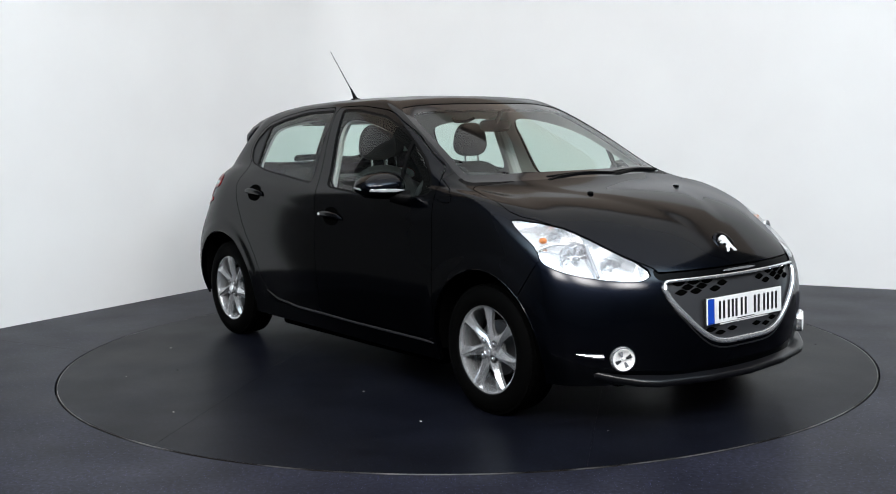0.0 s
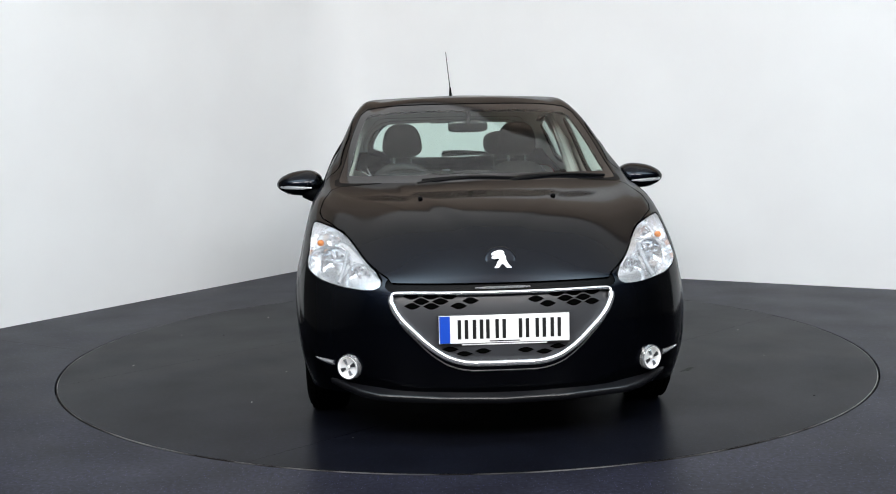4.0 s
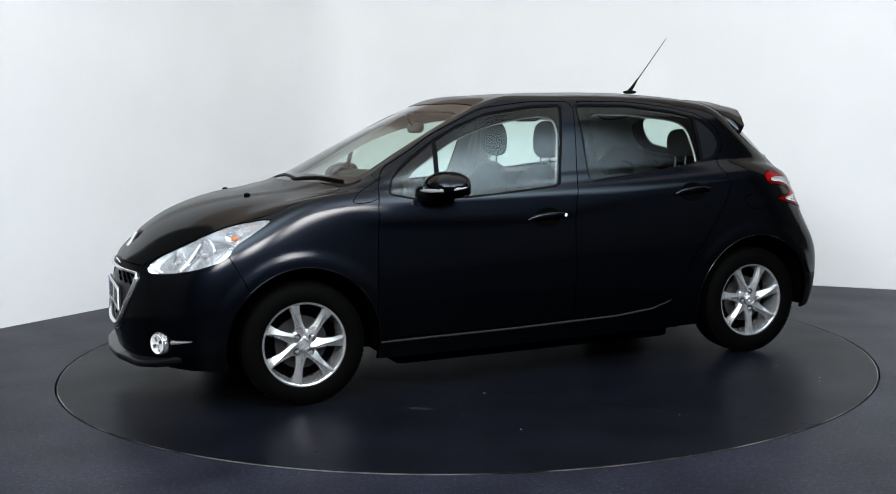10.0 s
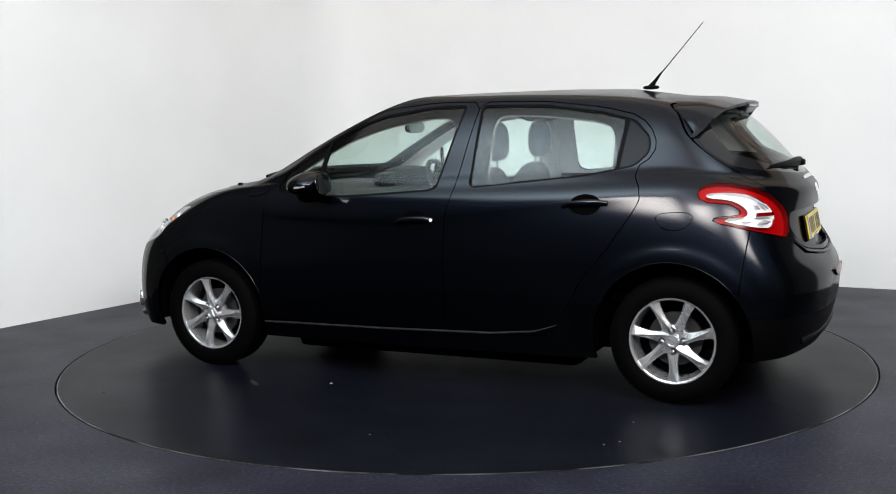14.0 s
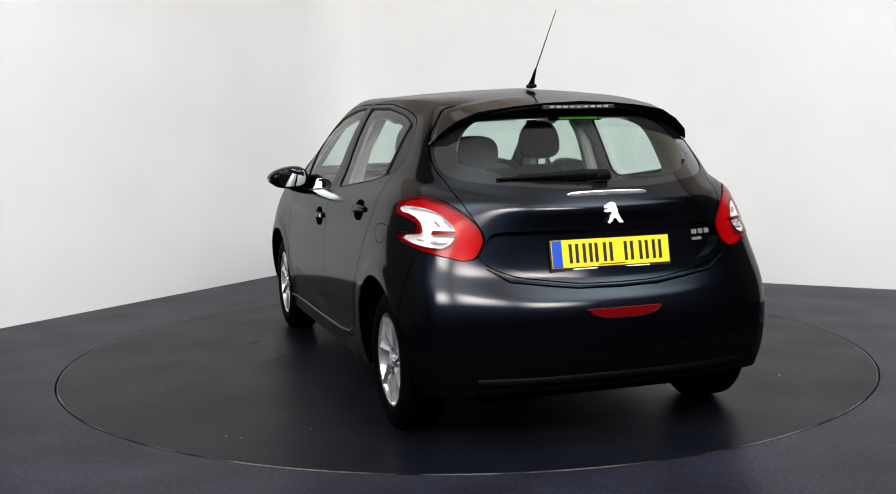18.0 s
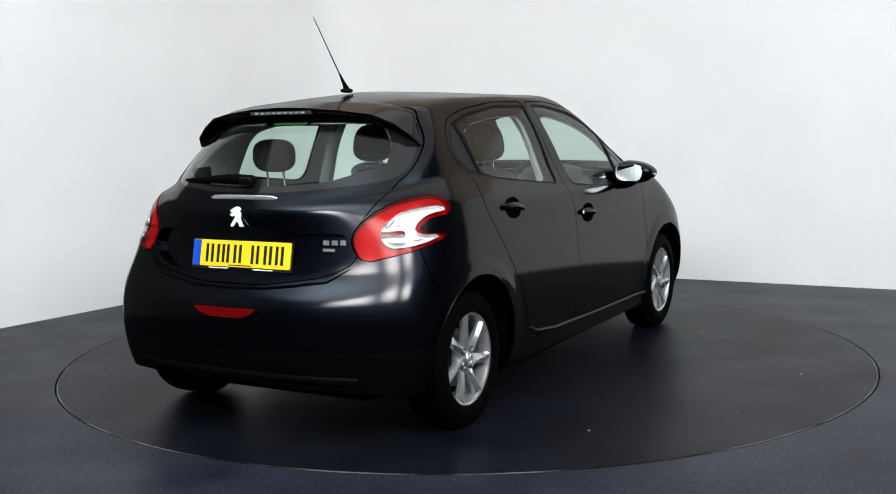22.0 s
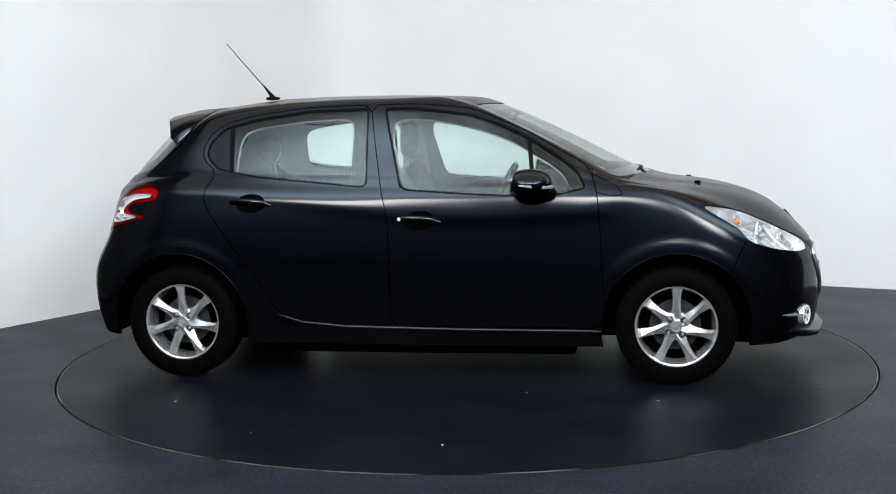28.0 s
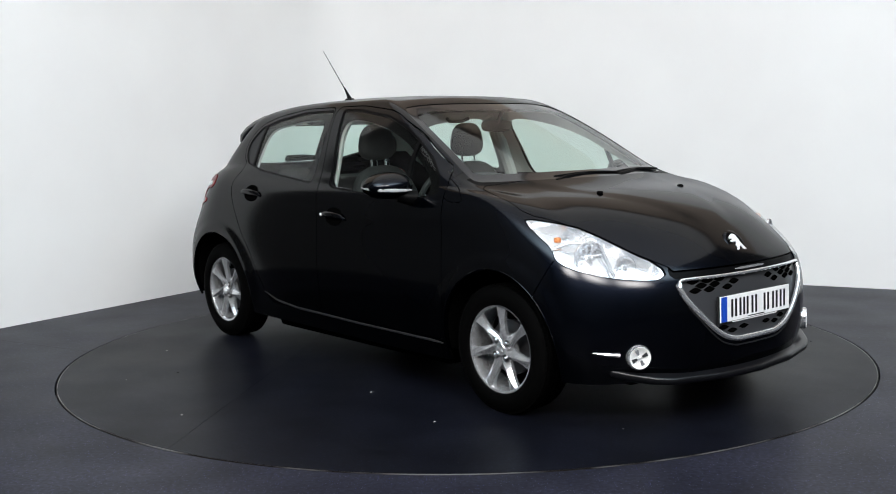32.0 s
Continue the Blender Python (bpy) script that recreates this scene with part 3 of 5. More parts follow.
def pair(name, mesh, mat, parents=None, label="", **more):
    """The left piece and its mirror image on the right."""
    parents = parents or (car, car)
    return [shell(name, m, mat, p, label, **more) for m, p in zip((mesh, flip(mesh)), parents)]


ARCH_F, ARCH_R, ARCH = (1.265, .292), (-1.273, .298), .366
WIN_F = ".835 .972, .79 1.062, .70 1.135, .547 1.229, .417 1.293, .242 1.353, -.02 1.388, -.205 1.393, -.10 .974, .15 .955, .415 .938, .70 .942"
WIN_R = "-.282 1.391, -.602 1.385, -.891 1.347, -1.06 1.305, -1.141 1.224, -1.147 1.153, -1.083 1.089, -.863 1.045, -.27 .986"
DOOR_F = ".845 1.082, .883 .956, .895 .803, .911 .52, .916 .32, .885 .285, -.155 .285, -.153 .643, -.162 .853, -.2 .991, -.274 1.406, -.02 1.408, .271 1.376, .548 1.252, .70 1.16"
DOOR_R = "-.155 .285, -.153 .643, -.162 .853, -.2 .991, -.274 1.406, -.60 1.402, -.9 1.366, -1.08 1.322, -1.165 1.235, -1.17 1.14, -1.075 1.075, -1.135 .965, -1.105 .891, -.972 .699, -.86 .57, -.80 .45, -.71 .314, -.68 .285"
SCREEN = "-.3 1.41, .2 1.41, .36 1.408, .48 1.399, .564 1.384, .602 1.302, .632 1.21, .655 1.12, .676 1.06, .683 1.027, .64 1.024, .45 1.026, .27 1.028, -.3 1.030"
COWL = "-.3 1.45, .75 1.45, .80 1.03, .68 1.008, .30 1.004, -.3 1.006"
BONNET = "1.145 -.3, 1.145 0, 1.122 .25, 1.055 .58, 1.02 .705, 1.20 .738, 1.385 .757, 1.54 .668, 1.665 .607, 1.765 .563, 1.87 .50, 1.94 .435, 2.1 .42, 2.1 -.3"
HEADLAMP = "1.94 .640, 1.90 .695, 1.765 .762, 1.665 .811, 1.543 .860, 1.385 .888, 1.418 .858, 1.575 .765, 1.598 .715, 1.727 .668, 1.873 .638"
SLOT = "-.3 .637, .41 .637, .455 .634, .475 .660, .44 .70, -.3 .70"
GRILLE = "-.3 .634, .40 .634, .452 .630, .432 .55, .28 .405, .18 .355, -.3 .350"
TAILGATE = "-.3 .662, .17 .665, .44 .702, .565 .768, .522 .867, .55 .925, .580 .985, .594 1.04, .604 1.075, .620 1.10, .622 1.16, .616 1.195, .606 1.232, .578 1.28, .543 1.325, .5 1.376, -.3 1.385"
RECESS = "-.3 .874, .47 .874, .505 .86, .535 .79, .42 .722, .17 .686, -.3 .683"
REAR_GLASS = "-.3 1.031, .18 1.033, .313 1.043, .426 1.054, .501 1.062, .575 1.078, .602 1.10, .609 1.13, .609 1.16, .603 1.19, .593 1.225, .565 1.27, .53 1.31, .45 1.352, -.3 1.366"
TAIL_LAMP = "-1.375 .985, -1.43 1.016, -1.55 1.010, -1.65 .972, -1.71 .92, -1.741 .863, -1.749 .81, -1.750 .757, -1.70 .782, -1.60 .808, -1.455 .845, -1.452 .866, -1.552 .871, -1.570 .882, -1.553 .905, -1.501 .925, -1.40 .930"
LAMP_WHITE = "-1.414 .969, -1.508 .972, -1.593 .960, -1.649 .929, -1.684 .888, -1.697 .851, -1.690 .815, -1.666 .812, -1.577 .829, -1.482 .853, -1.487 .858, -1.553 .860, -1.593 .866, -1.596 .885, -1.567 .917, -1.513 .941, -1.421 .948"
SAIL = "1.018 .932, .985 .979, .92 1.012, .872 1.037, .843 1.049, .866 .985, .887 .945"
INNER_F = ".76 .985, .70 1.07, .60 1.13, .497 1.20, .36 1.255, .214 1.30, .02 1.335, -.116 1.340, -.158 1.29, -.083 .98, .15 .958, .33 .945, .70 .95"
INNER_R = "-.36 1.347, -.62 1.338, -.89 1.305, -.968 1.27, -.978 1.10, -.965 1.062, -.36 1.01"
FUEL_FLAP = "-1.205 .882, -1.365 .890, -1.372 .850, -1.335 .815, -1.285 .803, -1.235 .815, -1.207 .845"
DEEP = .0045                                             # joint between panels

m = HALF
_, m = take(m, lambda q: np.hypot(q[0][:, 0] - ARCH_F[0], q[0][:, 2] - ARCH_F[1]) - ARCH + 10 * (q[0][:, 1] < .5))
_, m = take(m, lambda q: np.hypot(q[0][:, 0] - ARCH_R[0], q[0][:, 2] - ARCH_R[1]) - ARCH + 10 * (q[0][:, 1] < .5))
SKIN = m
side = lambda q, y=.45: y - q[0][:, 1]
win_f, m = take(m, lambda q: np.maximum(inside(q, WIN_F, corner=.014), side(q)))
win_r, m = take(m, lambda q: np.maximum(inside(q, WIN_R, corner=.014), side(q)))
screen, m = take(m, lambda q: np.maximum(inside(q, SCREEN, "yz", cuts=1), .15 - q[0][:, 0]))
rear_glass, m = take(m, lambda q: np.maximum(inside(q, REAR_GLASS, "yz", cuts=1), q[0][:, 0] + 1.1))
head, m = take(m, lambda q: np.maximum(inside(q, HEADLAMP, cuts=1), side(q, .38)), .003)
tail, m = take(m, lambda q: np.maximum(inside(q, TAIL_LAMP, cuts=1), side(q)), .003)
grille, m = take(m, lambda q: np.maximum(inside(q, GRILLE, "yz", cuts=1), 1.7 - q[0][:, 0]))
bonnet, m = take(m, lambda q: np.maximum(np.maximum(inside(q, BONNET, "xy", cuts=1), .668 - q[0][:, 2]), .6 - q[0][:, 0]), DEEP)
cowl, m = take(m, lambda q: np.maximum(np.maximum(inside(q, COWL, "yz", cuts=1), .93 - q[0][:, 0]), q[0][:, 1] - .70))
LINER = SKIN
for hole in (lambda q: np.maximum(inside(q, INNER_F), side(q)), lambda q: np.maximum(inside(q, INNER_R), side(q)),
             lambda q: np.maximum(inside(q, SCREEN, "yz", -.03), .12 - q[0][:, 0]), lambda q: np.maximum(inside(q, REAR_GLASS, "yz", .022), q[0][:, 0] + 1.1),
             lambda q: np.maximum(inside(q, HEADLAMP), side(q, .38)), lambda q: np.maximum(inside(q, TAIL_LAMP), side(q)), lambda q: np.maximum(inside(q, GRILLE, "yz"), 1.7 - q[0][:, 0]),
             lambda q: np.maximum(inside(q, COWL, "yz"), .93 - q[0][:, 0])):
    LINER = take(LINER, hole)[1]
tailgate, m = take(m, lambda q: np.maximum(inside(q, TAILGATE, "yz"), q[0][:, 0] + 1.15), DEEP)
door_f, m = take(m, lambda q: np.maximum(inside(q, DOOR_F, cuts=1), side(q)), DEEP)
door_r, m = take(m, lambda q: np.maximum(inside(q, DOOR_R, cuts=1), side(q)), DEEP)
sail, m = take(m, lambda q: np.maximum(inside(q, SAIL, cuts=1), side(q)), .003)
bumper_f, m = take(m, lambda q: 1.535 + (q[0][:, 2] - .6) * .5 - q[0][:, 0] + 5 * (q[0][:, 2] > .73), DEEP)
bumper_r, m = take(m, lambda q: q[0][:, 0] + 1.585 - (q[0][:, 2] - .6) * -.12 + 5 * (q[0][:, 2] > .86), DEEP)
lower_r, bumper_r = take(bumper_r, lambda q: q[0][:, 2] - .405 - .02 * np.abs(q[0][:, 1]), .003)
wing, body = take(m, lambda q: .868 + .25 * (q[0][:, 2] - 1.04).clip(0, 1) - q[0][:, 0], .003)

pair("sail_panel", sail, PAINT)
body, wing = whole(body), whole(wing)
flap, near_side = take(body, lambda q: np.maximum(inside(q, FUEL_FLAP), side(q)), .003)
far_side = flip(body)
shell("body", (np.vstack([near_side[0], far_side[0]]), np.vstack([near_side[1], far_side[1] + len(near_side[0])])), PAINT, car, "black metallic body shell with roof")
pair("wing", wing, PAINT)
bonnet_ob = shell("bonnet", both(bonnet), PAINT, car, "smooth black metallic bonnet")
slot, bumper_f = take(bumper_f, lambda q: np.maximum(inside(q, SLOT, "yz", cuts=1), 1.7 - q[0][:, 0]))
front_bumper = shell("front_bumper", both(bumper_f), PAINT, car)
shell("upper_slot", both(slot), BLACK_TRIM, front_bumper, "black gap over the grille", lift=-.007)
rear_bumper = shell("rear_bumper", both(bumper_r), PAINT, car)
shell("lower_skirt", both(lower_r), BLACK_TRIM, rear_bumper, "matt black lower bumper skirt")
pair("cowl", whole(cowl, 60), BLACK_TRIM, None, "black plastic cowl under the windscreen")
recess, tailgate = take(tailgate, lambda q: inside(q, RECESS, "yz", cuts=1))
tailgate_ob = shell("tailgate", both(tailgate), PAINT, car, thick=.032)
shell("plate_recess", both(recess), PAINT, tailgate_ob, lift=-.030)
doors_f = pair("front_door", door_f, PAINT)
doors_r = pair("rear_door", door_r, PAINT)
shell("fuel_flap", flap, PAINT, car)

# glass, seals and the dark film on the pillars
pane_f, seal_f = take(win_f, lambda q: inside(q, WIN_F, corner=.014) + .010)
bar_f, pane_f, quarter_f = band(pane_f, lambda q: (q[0][:, 0] - .563) + (q[0][:, 2] - 1.08) * .11, .011)
pane_r, seal_r = take(win_r, lambda q: inside(q, WIN_R, corner=.014) + .009)
bar_r, quarter_r, pane_r = band(pane_r, lambda q: q[0][:, 0] + 1.012 + (q[0][:, 2] - 1.2) * .10, .010)
pair("window_seal", seal_f, BLACK_TRIM, doors_f, lift=-.002)
pair("window_bar", bar_f, BLACK_TRIM, doors_f, lift=-.001)
pair("window_seal", seal_r, BLACK_TRIM, doors_r, lift=-.002)
pair("window_bar", bar_r, BLACK_TRIM, doors_r, lift=-.001)
for q in (pane_f, quarter_f, pane_r):                    # side glass curves less than the body round it
    # normals tilted up, so that the panes mirror the ceiling panels
    q[0][:, 5] = np.maximum(q[0][:, 5], .325 + (q[0][:, 2] - .97) * .20)
    q[0][:, 3:6] /= np.linalg.norm(q[0][:, 3:6], axis=1, keepdims=True)
PANES = []
PANES += pair("window_pane", pane_f, GLASS, doors_f, "clear greenish side glass", lift=-.006, thick=0)
PANES += pair("quarter_light", quarter_f, GLASS, doors_f, lift=-.006, thick=0)
PANES += pair("window_pane", pane_r, GLASS, doors_r, "clear greenish side glass", lift=-.006, thick=0)
pair("blank_panel", quarter_r, FILM, doors_r, "gloss black blanking panel", lift=-.005)
rim_w, screen = take(screen, lambda q: -(np.maximum(inside(q, SCREEN, "yz"), .15 - q[0][:, 0]) + .034))
PANES.append(shell("windscreen", both(screen), GLASS, car, "clear raked windscreen", lift=-.003, thick=0))
shell("windscreen_surround", both(rim_w), GLOSS_BLACK, car, lift=-.003)
rim_b, rear_pane = take(rear_glass, lambda q: -(inside(q, REAR_GLASS, "yz") + .028 + .05 * ((q[0][:, 1] - .36) / .2).clip(0, 1) - .010 * ((q[0][:, 2] - 1.26) / .06).clip(0, 1)))
PANES.append(shell("rear_window", both(rear_pane), GLASS, tailgate_ob, "clear rear window", lift=-.003, thick=0))
shell("window_surround", both(rim_b), GLOSS_BLACK, tailgate_ob, lift=-.003)
for p in PANES:
    p.visible_shadow = False

# inner lining seen through the glass: pale above the waist, dark below; black backing behind the joints
upper, lower = split(LINER, 1.0 + .13 * ((-1.12 - LINER[0][:, 0]) / .12).clip(0, 1) - LINER[0][:, 2])
upper = split(upper, upper[0][:, 0] - .93)[0]
shell("headliner", both(upper), LINING, car, "pale grey cloth roof lining and pillar trim", lift=-.030, thick=0, inward=True)
lower = split(lower, -1.60 - lower[0][:, 0])[0]
shell("inner_skin", both(lower), BACKING, car, lift=-.022, thick=0, inward=True)
rear = split(LINER, np.maximum(-1.60 - LINER[0][:, 0], LINER[0][:, 0] - 1.62))[0]
shell("joint_backing", both(rear), BACKING, car, lift=-.016, thick=0)


def surface_y(x, z, mesh=SKIN):
    """Half-width of the body at (x, z)."""
    V, F = mesh
    A, B, C = (V[F[:, k]][:, [0, 2]] for k in range(3))
    p = np.array([x, z])
    d = (B[:, 0] - A[:, 0]) * (C[:, 1] - A[:, 1]) - (B[:, 1] - A[:, 1]) * (C[:, 0] - A[:, 0])
    d = np.where(np.abs(d) < 1e-12, 1e-12, d)
    u = ((p[0] - A[:, 0]) * (C[:, 1] - A[:, 1]) - (p[1] - A[:, 1]) * (C[:, 0] - A[:, 0])) / d
    v = ((B[:, 0] - A[:, 0]) * (p[1] - A[:, 1]) - (B[:, 1] - A[:, 1]) * (p[0] - A[:, 0])) / d
    ok = np.where((u >= -1e-6) & (v >= -1e-6) & (u + v <= 1 + 1e-6))[0]
    y = [V[F[i, 0], 1] * (1 - u[i] - v[i]) + V[F[i, 1], 1] * u[i] + V[F[i, 2], 1] * v[i] for i in ok]
    return max(y) if y else .84


def surface_z(x, y):
    """Height of the body's upper side at (x, y)."""
    V, F = HALF
    A, B, C = (V[F[:, k]][:, [0, 1]] for k in range(3))
    p = np.array([x, max(abs(y), .012)])
    d = (B[:, 0] - A[:, 0]) * (C[:, 1] - A[:, 1]) - (B[:, 1] - A[:, 1]) * (C[:, 0] - A[:, 0])
    d = np.where(np.abs(d) < 1e-12, 1e-12, d)
    u = ((p[0] - A[:, 0]) * (C[:, 1] - A[:, 1]) - (p[1] - A[:, 1]) * (C[:, 0] - A[:, 0])) / d
    v = ((B[:, 0] - A[:, 0]) * (p[1] - A[:, 1]) - (B[:, 1] - A[:, 1]) * (p[0] - A[:, 0])) / d
    ok = np.where((u >= -1e-6) & (v >= -1e-6) & (u + v <= 1 + 1e-6))[0]
    z = [V[F[i, 0], 2] * (1 - u[i] - v[i]) + V[F[i, 1], 2] * u[i] + V[F[i, 2], 2] * v[i] for i in ok]
    return max(z) if z else 1.2


def surface_x(y, z, front=True):
    """How far ahead (or behind) the body reaches at (y, z)."""
    V, F = HALF
    A, B, C = (V[F[:, k]][:, [1, 2]] for k in range(3))
    p = np.array([abs(y), z])
    d = (B[:, 0] - A[:, 0]) * (C[:, 1] - A[:, 1]) - (B[:, 1] - A[:, 1]) * (C[:, 0] - A[:, 0])
    d = np.where(np.abs(d) < 1e-12, 1e-12, d)
    u = ((p[0] - A[:, 0]) * (C[:, 1] - A[:, 1]) - (p[1] - A[:, 1]) * (C[:, 0] - A[:, 0])) / d
    v = ((B[:, 0] - A[:, 0]) * (p[1] - A[:, 1]) - (B[:, 1] - A[:, 1]) * (p[0] - A[:, 0])) / d
    ok = np.where((u >= -1e-6) & (v >= -1e-6) & (u + v <= 1 + 1e-6))[0]
    x = [V[F[i, 0], 0] * (1 - u[i] - v[i]) + V[F[i, 1], 0] * u[i] + V[F[i, 2], 0] * v[i] for i in ok]
    return (max(x) if front else min(x)) if x else (2.0 if front else -1.85)


# ---------------------------------------------------------------- small mesh makers
def tube(points, radius, sides=10, close=False, flat_to=1.0):
    """A rod along points; radius may be a list."""
    bm = bmesh.new()
    pts = [Vector(p) for p in points]
    n = len(pts)
    rows = []
    for i, p in enumerate(pts):
        a = pts[(i - 1) % n] if close or i else pts[0]
        b = pts[(i + 1) % n] if close or i < n - 1 else pts[-1]
        d = (b - a).normalized()
        u = d.cross(Vector((0, 0, 1)) if abs(d.z) < .9 else Vector((1, 0, 0))).normalized()
        w = u.cross(d)
        r = radius[i] if isinstance(radius, (list, tuple)) else radius
        rows.append([bm.verts.new(p + (u * math.cos(2 * math.pi * k / sides) * flat_to + w * math.sin(2 * math.pi * k / sides)) * r) for k in range(sides)])
    for i in range(n if close else n - 1):
        a, b = rows[i], rows[(i + 1) % n]
        for k in range(sides):
            bm.faces.new((a[k], a[(k + 1) % sides], b[(k + 1) % sides], b[k]))
    if not close:
        bm.faces.new(rows[0][::-1])
        bm.faces.new(rows[-1])
    bmesh.ops.recalc_face_normals(bm, faces=bm.faces)
    return bm


def slab(outline, thick, matrix, bevel=0.0):
    """A flat plate from an outline in its own x, y, raised along z."""
    bm = bmesh.new()
    low = [bm.verts.new((a, b, 0)) for a, b in outline]
    high = [bm.verts.new((a, b, thick)) for a, b in outline]
    n = len(low)
    bm.faces.new(low[::-1])
    top = bm.faces.new(high)
    for k in range(n):
        bm.faces.new((low[k], low[(k + 1) % n], high[(k + 1) % n], high[k]))
    if bevel:
        bmesh.ops.bevel(bm, geom=list(top.edges), offset=bevel, segments=2, affect="EDGES")
    bmesh.ops.recalc_face_normals(bm, faces=bm.faces)
    bm.transform(matrix)
    return bm


def blob(size, centre, power=2.6, rings=16, sides=28, matrix=None, shape=None):
    """A soft rounded block; shape(p) may bend its unit points."""
    bm = bmesh.new()
    bmesh.ops.create_uvsphere(bm, u_segments=sides, v_segments=rings, radius=1)
    for v in bm.verts:
        c = v.co
        k = (abs(c.x) ** power + abs(c.y) ** power + abs(c.z) ** power) ** (-1 / power)
        c *= k
        if shape:
            v.co = shape(c)
        v.co = Vector((v.co.x * size[0] / 2, v.co.y * size[1] / 2, v.co.z * size[2] / 2))
    if matrix is not None:
        bm.transform(matrix)
    bmesh.ops.translate(bm, verts=bm.verts, vec=centre)
    return bm


def mirrored(bm):
    other = bm.copy()
    for v in other.verts:
        v.co.y *= -1
    bmesh.ops.reverse_faces(other, faces=other.faces)
    return other


def face_matrix(origin, normal, up=(0, 0, 1)):
    """Own x to the viewer's right, y up, z out along the normal."""
    n = Vector(normal).normalized()
    r = Vector(up).cross(n).normalized()
    u = n.cross(r)
    m = Matrix((r, u, n)).transposed().to_4x4()
    m.translation = Vector(origin)
    return m
# ---------------------------------------------------------------- wheels
EMBLEM = "-.036 .027, -.022 .037, -.004 .044, .010 .041, .019 .032, .012 .024, .023 .014, .020 -.004, .030 -.022, .043 -.041, .022 -.041, .009 -.018, -.003 -.024, -.007 -.036, -.020 -.043, -.028 -.037, -.016 -.026, -.014 -.012, -.003 -.002, -.008 .006, -.024 .001, -.038 .007, -.031 .014, -.013 .016, -.022 .020, -.035 .018"


def tyre_mesh():
    prof = [(.209, -.080), (.215, -.090), (.232, -.0965), (.262, -.0945), (.287, -.086), (.300, -.076), (.3055, -.066)]
    for y in (-.045, -.012, .021, .054):                  # tread with round grooves
        prof += [(.3095, y - .006), (.3095, y - .004), (.302, y - .0035), (.302, y + .0015), (.3095, y + .002)]
    prof += [(.3065, .066), (.300, .076), (.287, .086), (.262, .0945), (.232, .0965), (.215, .090), (.209, .080)]
    bm = sweep_ring(bmesh.new(), prof, 96)
    bm.transform(Matrix.Diagonal((.9515, .9515, 1, 1)))
    return bm


def tread_lugs():
    bm = bmesh.new()
    for k in range(72):
        a = 2 * math.pi * k / 72
        for y in (-.069, .061):
            c = bmesh.ops.create_cube(bm, size=1, matrix=pose(0, 0, 0, 0, 0, math.degrees(a)) @ Matrix.Translation((.3030, 0, y + .004)) @ Matrix.Diagonal((.008, .019, .020, 1)))
    bm.transform(Matrix.Diagonal((.9515, .9515, 1, 1)))
    return bm


def rim_mesh():
    prof = [(.1985, .072), (.2005, .078), (.1985, .082), (.193, .082), (.187, .078), (.184, .066), (.180, .02), (.176, -.06), (.198, -.078), (.200, -.07), (.190, -.055), (.190, .06)]
    return sweep_ring(bmesh.new(), prof, 84)


def spoke_mesh():
    """A faceted spoke: one broad bright side and one narrow steep side, whose ridge crosses over from hub to rim."""
    bm = bmesh.new()
    rows = []
    # along the spoke: radius, half-width, where the ridge lies (-1 to 1), height, sideways sweep
    for r, w, ridge, h, sweep in ((.024, .028, -.55, .062, -.002), (.050, .0275, -.50, .066, -.001), (.072, .0240, -.40, .070, .000), (.100, .0195, -.15, .073, .001),
                                  (.135, .0195, .15, .076, .002), (.165, .0225, .45, .077, .003), (.183, .0275, .60, .077, .003), (.1955, .037, .70, .077, .003)):
        top = h + .005
        row = [(r, sweep - w, h - .022), (r, sweep - w * .97, h - .006), (r, sweep + ridge * w - .0012, top), (r, sweep + ridge * w + .0012, top), (r, sweep + w * .97, h - .010), (r, sweep + w, h - .026), (r, sweep, h - .038)]
        rows.append([bm.verts.new(p) for p in row])
    for a, b in zip(rows, rows[1:]):
        for i in range(7):
            bm.faces.new((a[i], b[i], b[(i + 1) % 7], a[(i + 1) % 7]))
    bm.faces.new(rows[0])
    bm.faces.new(rows[-1][::-1])
    bmesh.ops.recalc_face_normals(bm, faces=bm.faces)
    return bm


def disc_profile(profile, steps=40):
    bm = sweep_ring(bmesh.new(), profile, steps, close=False)
    bmesh.ops.remove_doubles(bm, verts=bm.verts, dist=1e-5)
    bmesh.ops.recalc_face_normals(bm, faces=bm.faces)
    return bm


def rounded_mesh(ob, angle=35):
    ob.data.polygons.foreach_set("use_smooth", [True] * len(ob.data.polygons))
    ob.data.set_sharp_from_angle(angle=radians(angle))
    return ob


